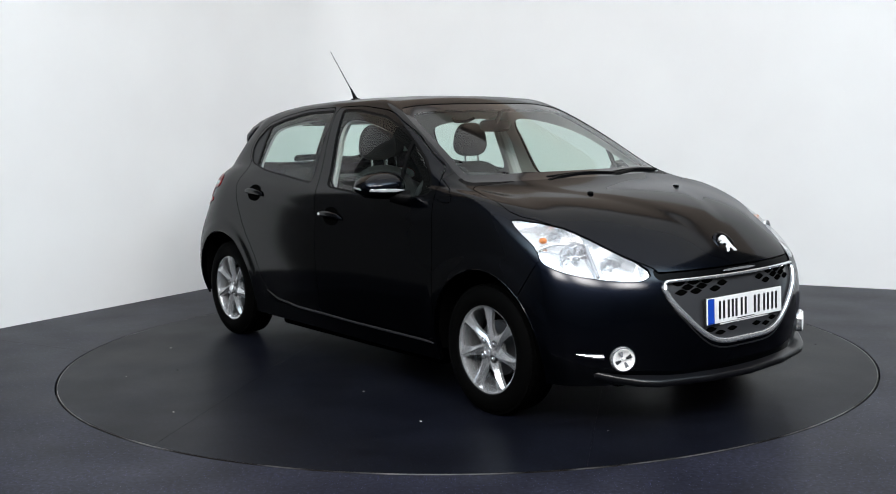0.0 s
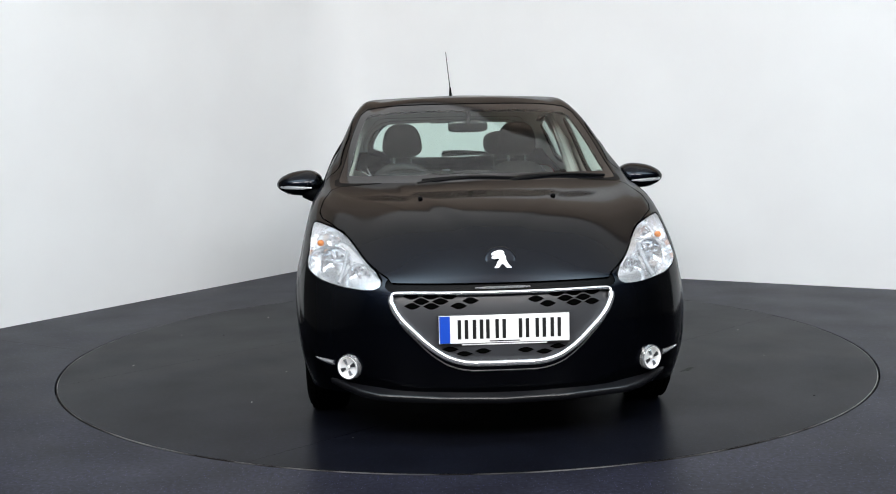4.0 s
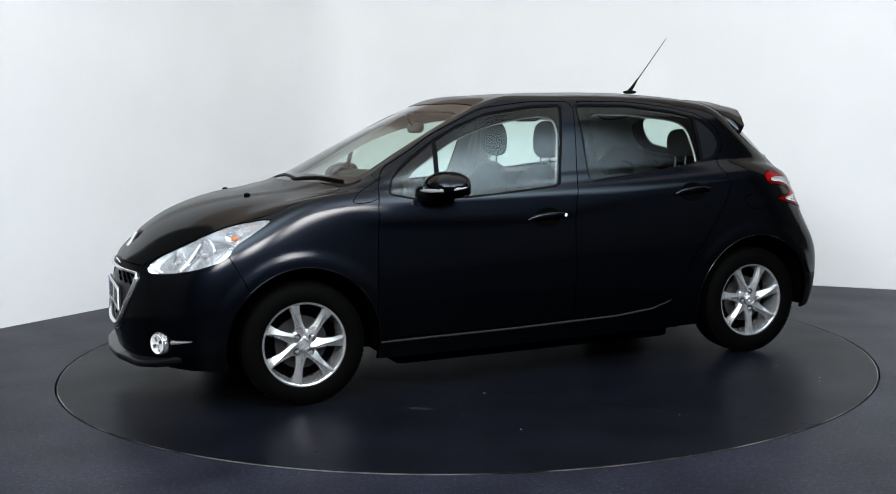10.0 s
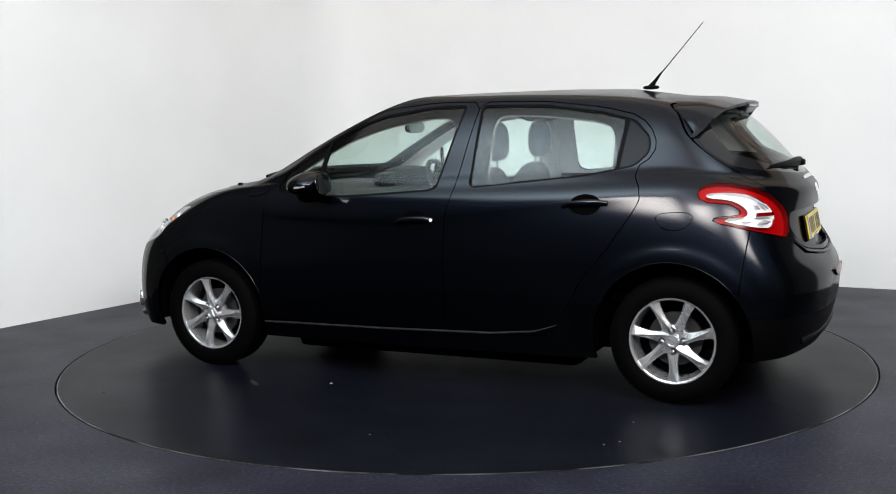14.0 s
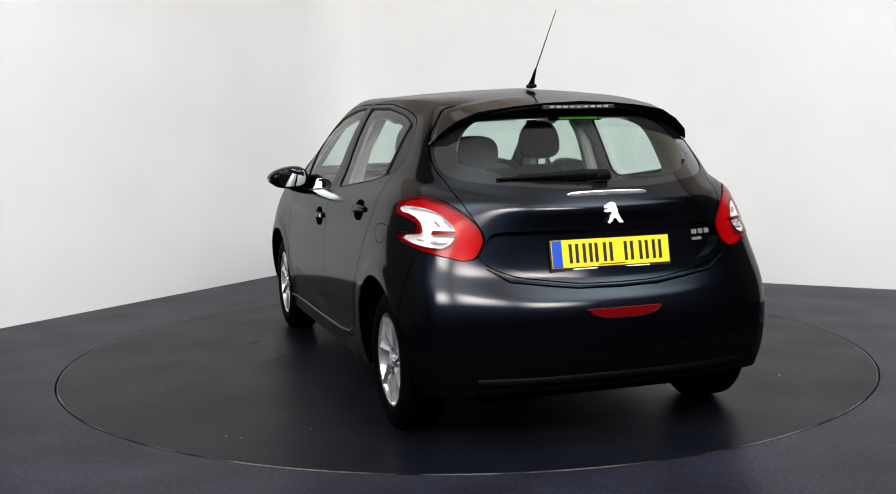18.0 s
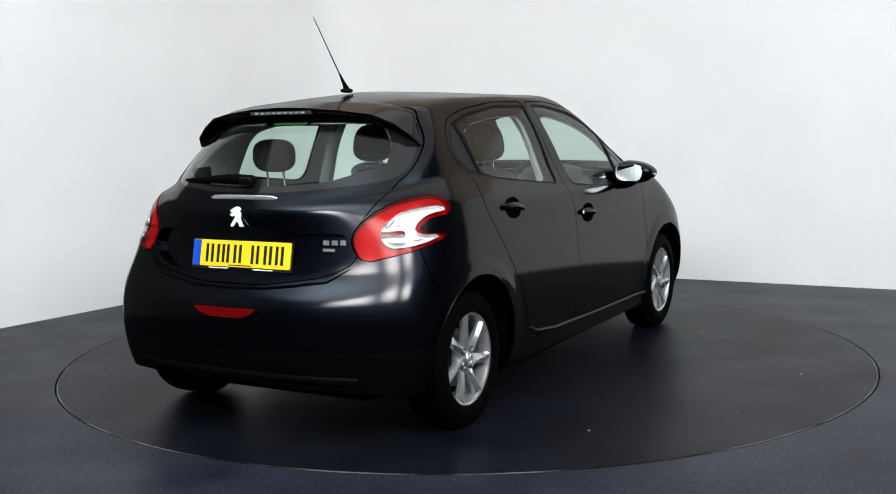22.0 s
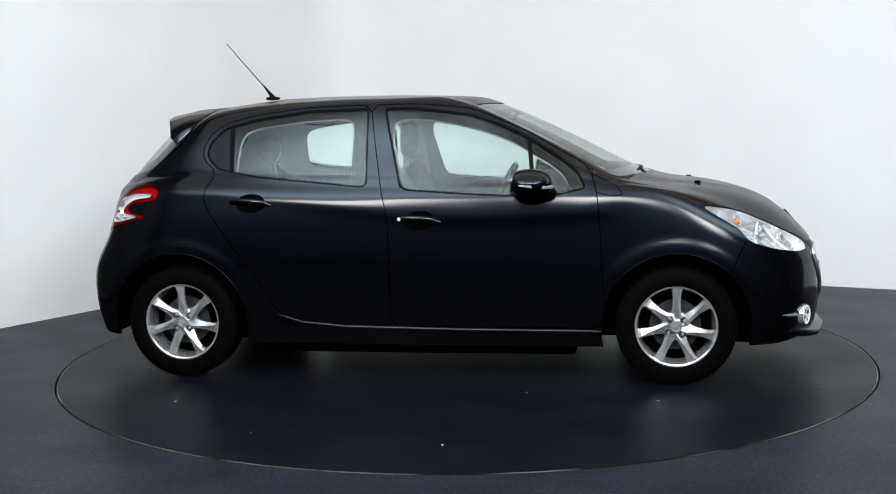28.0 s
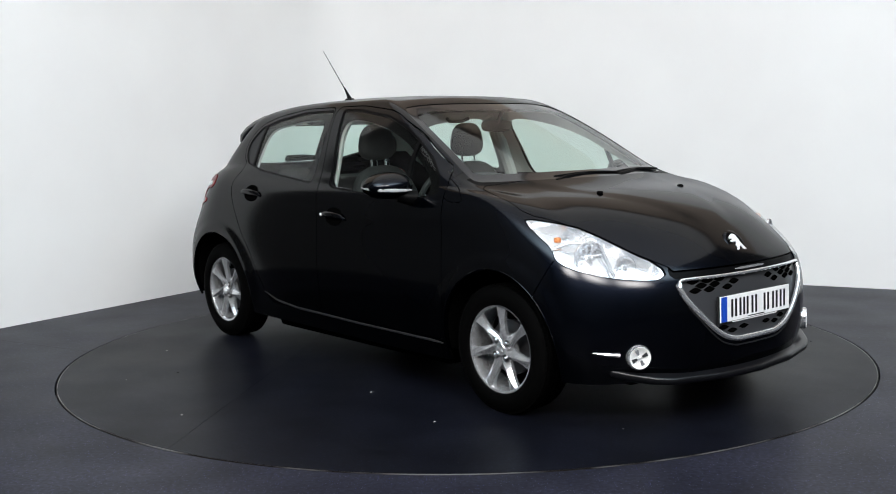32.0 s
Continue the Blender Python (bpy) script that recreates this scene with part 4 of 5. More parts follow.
def build_wheel():
    """A wheel about its own z, the outer face up."""
    grow = Matrix.Diagonal((1.014, 1.014, 1, 1))
    b = rim_mesh()
    b.transform(grow)
    wheel = rounded_mesh(part("wheel", b, ALLOY, car, "silver seven-spoke alloy wheel"))
    rounded_mesh(part("tyre", tyre_mesh(), RUBBER, wheel, "black road tyre"))
    tagged(rounded_mesh(part("tread", tread_lugs(), RUBBER, wheel)), kind="stuff")
    spoke = spoke_mesh()
    for k in range(7):
        b = spoke.copy()
        b.transform(pose(0, 0, 0, 0, 0, 360 / 7 * k) @ grow)
        rounded_mesh(part("spoke", b, ALLOY, wheel), 16)
    spoke.free()
    cap = rounded_mesh(part("cap", disc_profile([(0, .0795), (.020, .0795), (.0225, .082), (.0275, .082), (.030, .079), (.031, .064)]), ALLOY, wheel, "round silver hub cap"))
    b = slab(rounded(EMBLEM, 0), .003, Matrix.Translation((0, 0, .0793)) @ Matrix.Diagonal((.42, .42, 1, 1)), .001)
    part("cap_badge", b, CHROME, cap)
    rounded_mesh(part("hub", disc_profile([(0, .062), (.058, .062), (.070, .055), (.074, .03)]), ALLOY, wheel))
    for k in range(4):
        at = Matrix.Translation((.0485 * math.cos(radians(41 + 90 * k)), .0485 * math.sin(radians(41 + 90 * k)), 0))
        b = disc_profile([(0, .0795), (.0055, .0795), (.0075, .0775), (.0085, .073), (.009, .060)], 6)
        b.transform(at)
        part("wheel_bolt", b, CHROME, wheel)
        b = disc_profile([(.0155, .071), (.0165, .0735), (.0150, .0735), (.0135, .066), (0, .066)], 24)
        b.transform(at)
        rounded_mesh(part("bolt_pocket", b, DARK_ALLOY, wheel))
    rounded_mesh(part("brake_disc", disc_profile([(0, .01), (.125, .01), (.125, -.01), (0, -.01)]), DARK_ALLOY, wheel))
    # black disc added behind the spokes: the wheel's inner shade as colour
    rounded_mesh(part("wheel_shade", disc_profile([(0, -.03), (.178, -.03)]), BACKING, wheel))
    return wheel


first = build_wheel()
for x, sgn, phase, track, high in ((1.267, 1, 179, .736, .2925), (-1.276, 1, 142, .712, .2960), (1.265, -1, 88, .736, .2925), (-1.276, -1, 92, .712, .2960)):
    m = Matrix.Translation((x, sgn * track, high)) @ pose(0, 0, 0, -90 * sgn, 0, 0) @ pose(0, 0, 0, 0, 0, phase)
    if first is not None:
        first.matrix_basis = m
        keep, first = first, None
    else:
        copy_thing(keep, m)

# wheel houses, arch lips, floor pan, added black boxes that block light
for (ax, az), sgn in itertools.product((ARCH_F, ARCH_R), (1, -1)):
    bm = bmesh.new()
    n = 40
    rows = []
    for k in range(n + 1):
        a = radians(-8.5 + 197 * k / n)
        c, s_ = math.cos(a), math.sin(a)
        y = surface_y(ax + c * (ARCH + .004), az + s_ * (ARCH + .004))
        rows.append([bm.verts.new((ax + c * ARCH, sgn * q, az + s_ * ARCH)) for q in (y - .008, .46)])
    for a, b in zip(rows, rows[1:]):
        bm.faces.new((a[0], b[0], b[1], a[1]))
    bm.faces.new([r[1] for r in rows])
    # the house's deep shade is in its near-zero black
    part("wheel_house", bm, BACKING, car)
    bm = bmesh.new()
    rows = []
    for k in range(61):
        a = radians(-8 + 196 * k / 60)
        c, s_ = math.cos(a), math.sin(a)
        row = []
        for r, out in ((ARCH - .004, -.03), (ARCH - .004, -.001), (ARCH + .001, .0012), (ARCH + .006, -.003)):
            x, z = ax + c * r, az + s_ * r
            row.append(bm.verts.new((x, sgn * (surface_y(ax + c * max(r, ARCH + .003), az + s_ * max(r, ARCH + .003)) + out), z)))
        rows.append(row)
    for a, b in zip(rows, rows[1:]):
        for i in range(3):
            bm.faces.new((a[i], b[i], b[i + 1], a[i + 1]))
    bmesh.ops.recalc_face_normals(bm, faces=bm.faces)
    rounded_mesh(part("wheel_arch_lip", bm, PAINT, car), 50)
# added black boxes, unseen; the lowest stops wall light passing under the car
for name, lo, hi, soft_edge in (("floor_pan", (-1.66, -.52, .185), (1.78, .52, .26), .02), ("under_light_block", (-.80, -.70, .118), (.78, .70, .24), .035),
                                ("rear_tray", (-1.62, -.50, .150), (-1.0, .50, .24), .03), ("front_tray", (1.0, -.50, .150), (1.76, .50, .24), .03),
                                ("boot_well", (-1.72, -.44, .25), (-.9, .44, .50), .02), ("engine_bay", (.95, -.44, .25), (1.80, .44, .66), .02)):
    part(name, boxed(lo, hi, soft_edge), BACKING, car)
for sgn in (1, -1):                                       # sill trim under the doors
    pts = [(.90, .272), (.80, .270), (.2, .272), (-.4, .284), (-.62, .306), (-.74, .345)]
    bm = tube([(x, sgn * (surface_y(x, z) + .001), z) for x, z in pts], [.004, .006, .006, .006, .005, .002], 10)
    rounded_mesh(part("sill_trim", bm, SATIN, car, "thin satin sill strip"))
    bm = bmesh.new()
    box(bm, (-.80, min(sgn * .74, sgn * .80), .186), (.86, max(sgn * .74, sgn * .80), .235), .014)
    part("sill_guard", bm, BLACK_TRIM, car)

# ---------------------------------------------------------------- lamps
def lamp_bowl(place, aim, radius, deep=.03):
    b = disc_profile([(0, -deep), (radius * .35, -deep * .9), (radius * .75, -deep * .5), (radius, 0), (radius * 1.08, .002), (radius * 1.1, -.006)], 36)
    b.transform(face_matrix(place, aim))
    return b


housing_l, housing_r = pair("headlamp", head, SILVER, None, "clear headlamp with bright reflectors", lift=-.045, thick=0)
for sgn, house in ((1, housing_l), (-1, housing_r)):
    lens = shell("lens", head if sgn > 0 else flip(head), LENS, house, "clear plastic lens", lift=-.001, thick=.02)
    lens.visible_shadow = False
    shell("side_wall", head if sgn > 0 else flip(head), SILVER, house, lift=-.004, thick=.045, rim_only=True)
    rounded_mesh(part("main_reflector", lamp_bowl((1.680, sgn * .672, .724), (1, sgn * .45, .12), .066), SILVER, house))
    rounded_mesh(part("dip_reflector", lamp_bowl((1.790, sgn * .575, .688), (1, sgn * .5, .15), .042, .02), SILVER, house))
    rounded_mesh(part("upper_reflector", lamp_bowl((1.565, sgn * .685, .805), (1, sgn * .6, .3), .028, .015), SILVER, house))
    rounded_mesh(part("indicator_bulb", blob((.034, .028, .026), (1.556, sgn * .742, .798)), AMBER, house, "amber indicator bulb"))
    rounded_mesh(part("bulb_cap", blob((.036, .024, .024), (1.685, sgn * .676, .724)), LAMP_CLEAR, house))
    rounded_mesh(part("bulb_cap", blob((.024, .016, .016), (1.790, sgn * .576, .688)), LAMP_CLEAR, house))
    rounded_mesh(part("bulb_cap", blob((.024, .018, .016), (1.565, sgn * .688, .806)), LAMP_CLEAR, house))
    for at, aim, r in (((1.680, sgn * .672, .722), (1, sgn * .45, .12), .069), ((1.790, sgn * .575, .688), (1, sgn * .5, .15), .044)):
        ring = sweep_ring(bmesh.new(), [(r - .001, .002), (r + .0008, .005), (r + .0022, .002), (r + .001, -.004)], 40)
        ring.transform(face_matrix(at, aim))
        rounded_mesh(part("reflector_ring", ring, LAMP_CLEAR, house))
        for k in range(9):                                 # facets pressed into the bowl
            f = slab([(-.003, r * .28), (.003, r * .28), (.008, r * .8), (-.008, r * .8)], .002, face_matrix(at, aim) @ pose(0, 0, -.019 if r > .05 else -.013, 0, 0, 40 * k) @ pose(0, 0, 0, 18), .0008)
            part("facet", f, SILVER, house)
    rounded_mesh(part("divider", tube([(1.80, sgn * .66, .655), (1.75, sgn * .64, .70), (1.69, sgn * .62, .775)], .008, 8), LAMP_CLEAR, house))
    rounded_mesh(part("divider", tube([(1.53, sgn * .77, .755), (1.60, sgn * .72, .785), (1.66, sgn * .645, .785)], .007, 8), LAMP_CLEAR, house))

white, red = take(tail, lambda q: inside(q, LAMP_WHITE, cuts=1))
inner, outer = split(white, white[0][:, 0] + 1.632)
stripe, under, over = band(inner, lambda q: q[0][:, 2] - .873 - .02 * (q[0][:, 0] + 1.6), .0075)
white = [np.vstack([q[0] for q in (outer, under, over)]), np.vstack([outer[1], under[1] + len(outer[0]), over[1] + len(outer[0]) + len(under[0])])]
tails = pair("tail_lamp", tail, LAMP_BACK, None, "red and clear boomerang tail lamp", lift=-.024, thick=0)
for ob in pair("red_lens", red, RED_GLASS, tails, "red lens", lift=.004, thick=.010) + pair("clear_lens", white, TAIL_CLEAR, tails, "clear inner lens", lift=.003, thick=.010) + pair("red_stripe", stripe, RED_GLASS, tails, lift=.004, thick=.010):
    ob.visible_shadow = False
pair("side_wall", tail, RED_LENS, tails, lift=.003, thick=.030, rim_only=True)
pair("clear_wall", white, LAMP_BACK, tails, "pale wall round the clear lens", lift=.002, thick=.026, rim_only=True)
for sgn, house in ((1, tails[0]), (-1, tails[1])):        # grey bulbs behind the clear part
    for x0, z0, x1, z1, r in ((-1.668, .893, -1.630, .930, .0075), (-1.640, .893, -1.610, .918, .006), (-1.682, .838, -1.635, .832, .010), (-1.610, .840, -1.570, .842, .005)):
        pts = [(x0 + (x1 - x0) * k / 4, z0 + (z1 - z0) * k / 4) for k in range(5)]
        rounded_mesh(part("bulb", tube([(x, sgn * (surface_y(x, z) - .012), z) for x, z in pts], [r * q for q in (.3, .85, 1, .85, .3)], 8), LAMP_CLEAR, house, "grey bulb"))

# fog lamps with a chrome fin
for sgn in (1, -1):
    aim = (.86, sgn * .5, 0)
    c = Vector((1.903, sgn * .624, .323))
    fog = rounded_mesh(part("fog_lamp", lamp_bowl(c + Vector((.010, sgn * .005, 0)), aim, .042, .013), LAMP_BACK, front_bumper, "round fog lamp with chrome ring"))
    ring = disc_profile([(.042, .006), (.046, .011), (.050, .010), (.053, .0), (.053, -.02)], 40)
    ring.transform(face_matrix(c, aim))
    rounded_mesh(part("ring", ring, CHROME, fog))
    lens = disc_profile([(0, .010), (.025, .009), (.043, .006)], 32)
    lens.transform(face_matrix(c, aim))
    rounded_mesh(part("lens", lens, LENS, fog)).visible_shadow = False
    bulb = blob((.022, .014, .014), c)
    rounded_mesh(part("bulb", bulb, LAMP_BACK, fog))
    for k in range(4):                                     # facets in the bowl; chrome and dark grey in turn imitate its reflections
        a = radians(90 * k + 25)
        f = slab([(-.004, .012), (.004, .012), (.009, .036), (-.009, .036)], .003, face_matrix(c + Vector((.006, .003 * sgn, 0)), aim) @ pose(0, 0, 0, 0, 0, math.degrees(a)), .001)
        part("facet", f, GRILLE_GREY if k % 2 else CHROME, fog)
    pts = [(x, sgn * (surface_y(x, z) + .004), z) for x, z in ((1.852, .333), (1.83, .336), (1.80, .340), (1.775, .344))]
    rounded_mesh(part("fin", tube(pts, [.011, .0085, .006, .002], 8), CHROME, fog, "chrome fin"))

# ---------------------------------------------------------------- front: grille, plate, badge, lip
shell("grille", both(grille), GRILLE_GREY, front_bumper, "dark grey grille panel with black diamonds for its holes", lift=-.014, thick=0)
half = [p for p in rounded(GRILLE, 2) if p[0] >= 0]
half.sort(key=lambda p: math.atan2(p[1] - .50, p[0]))
loop = [(y, z) for y, z in half] + [(-y, z) for y, z in half[::-1]]
loop = [(p[0] + (q[0] - p[0]) * k / n, p[1] + (q[1] - p[1]) * k / n) for p, q in zip(loop, loop[1:] + loop[:1])
        for n in [max(1, round(math.dist(p, q) / .025))] for k in range(n)]
pts = [(surface_x(y, z) + (.007 if z > .615 else .002), y, z) for y, z in loop]
rounded_mesh(part("grille_frame", tube(pts, [.0075 if z > .615 else .0130 for y, z in loop], 10, True), CHROME, front_bumper, "chrome grille frame"), 80)
for sgn in (1, -1):
    cells = [(.365, .619), (.288, .619), (.215, .619), (.326, .600), (.250, .600), (.362, .581), (.286, .581), (.130, .602), (.178, .582), (.215, .410), (.160, .392), (.085, .402)]
    for y, z in cells:
        w, h = .0335, .0140 if z > .5 else .011
        turn = -(surface_x(y + .03, z) - surface_x(y - .03, z)) / .06
        m = face_matrix((surface_x(y, z) - .0135, sgn * y, z), (1, sgn * turn, 0))
        shape = [(w, 0), (w * .55, h * .58), (w * .2, h * .92), (-w * .2, h * .92), (-w * .55, h * .58), (-w, 0), (-w * .55, -h * .58), (-w * .2, -h * .92), (w * .2, -h * .92), (w * .55, -h * .58)]
        # no opening: a black slab stands for the shade in each hole
        part("vent_shade", slab(shape, .0025, m), BACKING, front_bumper)
under = [(y * 1.0, z - .030 + .012 * max(0, abs(y) - .25) / .2) for y, z in loop if z < .56 and abs(y) < .42]
under.sort()
rounded_mesh(part("lower_trim", tube([(surface_x(y, z) + .001, y, z) for y, z in under], .0035, 8), SATIN, front_bumper, "thin dark trim under the grille"))
x0 = surface_x(0, .655)
part("badge_strip", slab(rounded("-.115 -.004, .115 -.004, .105 .006, -.105 .006", 1), .004, face_matrix((x0 - .006, 0, .650), (1, 0, .25)), .0015), CHROME, bonnet_ob, "chrome strip")


def plate(centre, normal, colour, parent, label):
    """A plate with a coloured band and plain bars."""
    m = face_matrix(centre, normal)
    base = part("number_plate", slab([(-.26, -.0555), (.26, -.0555), (.26, .0555), (-.26, .0555)], .006, m, .001), colour, parent, label)
    part("blue_band", slab([(-.258, -.054), (-.216, -.054), (-.216, .054), (-.258, .054)], .0015, m @ Matrix.Translation((0, 0, .0055))), PLATE_BLUE, base, "blue band")
    for x in (-.165, -.105, -.066, -.015, .078, .145, .205):
        w = .005 if abs(x + .066) < .001 else .014
        for dx in (-w, w) if w > .01 else (0,):
            part("print_bar", slab([(x + dx - .007, -.0385), (x + dx + .007, -.0385), (x + dx + .007, .0385), (x + dx - .007, .0385)], .0012, m @ Matrix.Translation((0, 0, .0058))), INK, base)
    part("print_line", slab([(-.06, -.0505), (.06, -.0505), (.06, -.0465), (-.06, -.0465)], .0012, m @ Matrix.Translation((0, 0, .0058))), INK, base)
    part("plate_holder", slab([(-.265, -.066), (.265, -.066), (.265, .058), (-.265, .058)], .008, m @ Matrix.Translation((0, 0, -.009)), .001), INK, base, "black plate holder")
    part("holder_bar", slab([(-.17, -.064), (.17, -.064), (.17, -.059), (-.17, -.059)], .0012, m @ Matrix.Translation((0, 0, -.0005))), PLATE_WHITE, base)
    return base


plate((2.040, 0, .491), (1, 0, .02), PLATE_WHITE, front_bumper, "white front plate with plain dark bars")
plate((-1.800, 0, .777), (-1, 0, .20), PLATE_YELLOW, tailgate_ob, "yellow rear plate with plain dark bars")
n = Vector((.80, 0, .60))
dish = disc_profile([(0, .001), (.050, .0012), (.058, .0012), (.066, -.004)], 40)
dish.transform(face_matrix((surface_x(0, .752) - .001, 0, .752), n))
rounded_mesh(part("badge_dish", dish, PAINT, bonnet_ob))
part("badge", slab(rounded(EMBLEM, 0), .006, face_matrix((surface_x(0, .752) + .002, 0, .752), n), .002), BADGE, bonnet_ob, "plain silver badge")
part("badge", slab(rounded(EMBLEM, 0), .006, face_matrix((surface_x(0, .935, False) - .002, 0, .935), (-1, 0, .25)), .002), BADGE, tailgate_ob, "plain silver badge")
for y, w in ((-.405, .013), (-.440, .013), (-.475, .013)):
    part("badge_bar", slab([(-w, -.010), (w, -.010), (w, .010), (-w, .010)], .004, face_matrix((surface_x(y, .832, False) + .026, y, .834), (-1, -.25, .2)), .001), CHROME, tailgate_ob, "plain silver bar")
part("badge_bar", slab([(-.026, -.006), (.026, -.006), (.026, .006), (-.026, .006)], .003, face_matrix((surface_x(-.42, .803, False) + .026, -.418, .805), (-1, -.25, .2))), CHROME, tailgate_ob)
bar = []
for k in range(17):
    y = -.175 + .35 * k / 16
    bar.append((surface_x(y, 1.013, False) - .003, y, 1.014 - .004 * (abs(y) / .17) ** 2))
rounded_mesh(part("boot_strip", tube(bar, [.004] + [.011] * 15 + [.004], 10, flat_to=.45), CHROME, tailgate_ob, "bright chrome tailgate strip"), 60)

# splitter lip along the front bumper
bm = bmesh.new()
rows = []
for k in range(61):
    y = -.745 + 1.49 * k / 60
    a = abs(y)
    x = np.interp(a, (0, .25, .50, .57, .66, .745), (2.068, 2.052, 1.985, 1.945, 1.860, 1.745))
    z = np.interp(a, (0, .50, .57, .66, .745), (.200, .208, .216, .236, .262))
    prof = [(-.085, .062), (-.035, .030), (.004, .022), (.012, .017), (.013, .006), (.006, -.008), (-.03, -.016), (-.12, -.016)]
    rows.append([bm.verts.new((x + p, y * (1 + p * .25), z + q)) for p, q in prof])
for a, b in zip(rows, rows[1:]):
    for i in range(7):
        bm.faces.new((a[i], b[i], b[i + 1], a[i + 1]))
bmesh.ops.recalc_face_normals(bm, faces=bm.faces)
rounded_mesh(part("splitter_lip", bm, LIP, front_bumper, "black plastic front lip"), 60)

# rear fog lamp, diffuser ledge
bm = bmesh.new()
rows = []
for k in range(17):
    y = -.16 + .32 * k / 16
    lo = .533 + .036 * (abs(y) / .16) ** 4
    x = surface_x(y, .55, False) - .006
    rows.append([bm.verts.new((x + .02, y, .572)), bm.verts.new((x, y, .570)), bm.verts.new((x - .003, y, lo)), bm.verts.new((x + .02, y, lo - .002))])
for a, b in zip(rows, rows[1:]):
    for i in range(3):
        bm.faces.new((a[i], b[i], b[i + 1], a[i + 1]))
bmesh.ops.recalc_face_normals(bm, faces=bm.faces)
rounded_mesh(part("rear_fog_lamp", bm, DEEP_RED, rear_bumper, "red rear fog lamp"))
pts = [(surface_x(y, .535, False) - .004, y, .530 + .038 * (abs(y) / .165) ** 4) for y in [(-.165 + .33 * k / 16) for k in range(17)]]
rounded_mesh(part("fog_lamp_edge", tube(pts, .004, 8), PAINT, rear_bumper))
edge = [(-.53, .738), (-.44, .686), (-.30, .668), (-.17, .654), (0, .651), (.17, .654), (.30, .668), (.44, .686), (.53, .738)]
rounded_mesh(part("bumper_ledge", tube([(surface_x(y, z, False) - .003, y, z) for y, z in edge], [.002] + [.007] * 7 + [.002], 10), PAINT, rear_bumper))
pts = [(surface_x(y, .29, False) - .004, y, .292) for y in [(-.58 + 1.16 * k / 24) for k in range(25)]]
rounded_mesh(part("diffuser_ledge", tube(pts, .015, 12, flat_to=.45), BLACK_TRIM, rear_bumper))

# ---------------------------------------------------------------- mirrors, handles, wipers, aerial, spoiler
for sgn, door in ((1, doors_f[0]), (-1, doors_f[1])):
    def cap(c):
        t = (c.y * sgn + 1) / 2                            # 0 at the door, 1 at the tip
        rise = max(c.z, 0)
        return Vector((max(c.x, -.78) * (1 - .14 * t) * (1 - .42 * rise ** 2 * (c.x > 0)) - .10 * t, c.y * (1 - .10 * rise), c.z * (1 - .34 * t ** 2) + .05 * (1 - t)))
    mirror = rounded_mesh(part("door_mirror", blob((.225, .240, .138), (.570, sgn * .897, 1.008), 2.7, shape=cap), PAINT, door, "black door mirror with silver indicator strip"))
    pane = [(-.080, -.016), (-.060, -.044), (.045, -.050), (.072, -.034), (.084, .014), (.066, .044), (-.058, .052), (-.080, .034)]
    pane = [(-a * sgn, b) for a, b in pane][::sgn * -1]
    glass = slab(rounded(pane, 2, .02), .004, face_matrix((.482, sgn * .888, 1.008), (-1, sgn * -.04, .16)), .001)
    part("mirror_glass", glass, MIRROR, mirror, "mirror glass")
    pts = [(.679, sgn * .83, .988), (.679, sgn * .88, .988), (.665, sgn * .940, .990), (.632, sgn * .988, .993), (.570, sgn * 1.014, .998), (.515, sgn * 1.014, 1.003)]
    rounded_mesh(part("indicator_strip", tube(pts, [.003, .008, .009, .009, .008, .003], 8, flat_to=.6), LAMP_CLEAR, mirror, "silver indicator strip"))
    rounded_mesh(part("lower_housing", blob((.160, .19, .055), (.562, sgn * .885, .968), 2.6, shape=cap), BLACK_TRIM, mirror))
    rounded_mesh(part("mirror_arm", tube([(.66, sgn * .79, .945), (.645, sgn * .83, .950), (.62, sgn * .87, .962)], [.040, .034, .03], 12, flat_to=.8), BLACK_TRIM, mirror))

HANDLES = [(doors_f, .004, .823, True), (doors_r, -.872, .915, False)]
for doors, hx, hz, key in HANDLES:
    for sgn, door in ((1, doors[0]), (-1, doors[1])):
        y = surface_y(hx, hz)
        lean = (-(surface_y(hx + .05, hz) - surface_y(hx - .05, hz)) / .1, sgn, -(surface_y(hx, hz + .04) - surface_y(hx, hz - .04)) / .08)
        m = face_matrix((hx, sgn * (min(y, (surface_y(hx, hz + .04) + surface_y(hx, hz - .04)) / 2 + .002) - .003), hz), lean)
        back = -sgn                                        # own x runs towards the car's rear on the left side
        # raised black plate: shade of the handle's hollow put into colour
        dark = part("handle_shade", slab(rounded("-.080 -.004, -.062 -.032, -.02 -.048, .03 -.047, .066 -.028, .080 .002, .066 .034, .03 .050, -.02 .050, -.062 .030", 2), .0062, m, .0015), BACKING, door, "black plate for the shaded hollow behind the handle")
        pts = [(hx + .108, hz - .010), (hx + .07, hz + .004), (hx + .0, hz + .010), (hx - .06, hz + .012), (hx - .108, hz + .008)]
        rounded_mesh(part("door_handle", tube([(x, sgn * (surface_y(x, z) + (.012 if 0 < i < 4 else .004)), z) for i, (x, z) in enumerate(pts)], [.008, .014, .0165, .0155, .012], 12, flat_to=.6), PAINT, door, "black pull handle"))
        if key:
            b = disc_profile([(0, .003), (.007, .003), (.009, 0)], 20)
            b.transform(face_matrix((hx - .100, sgn * (surface_y(hx - .1, hz + .006) + .016), hz + .009), (0, sgn, 0)))
            part("lock_barrel", b, PLATE_WHITE, door, "pale lock barrel")

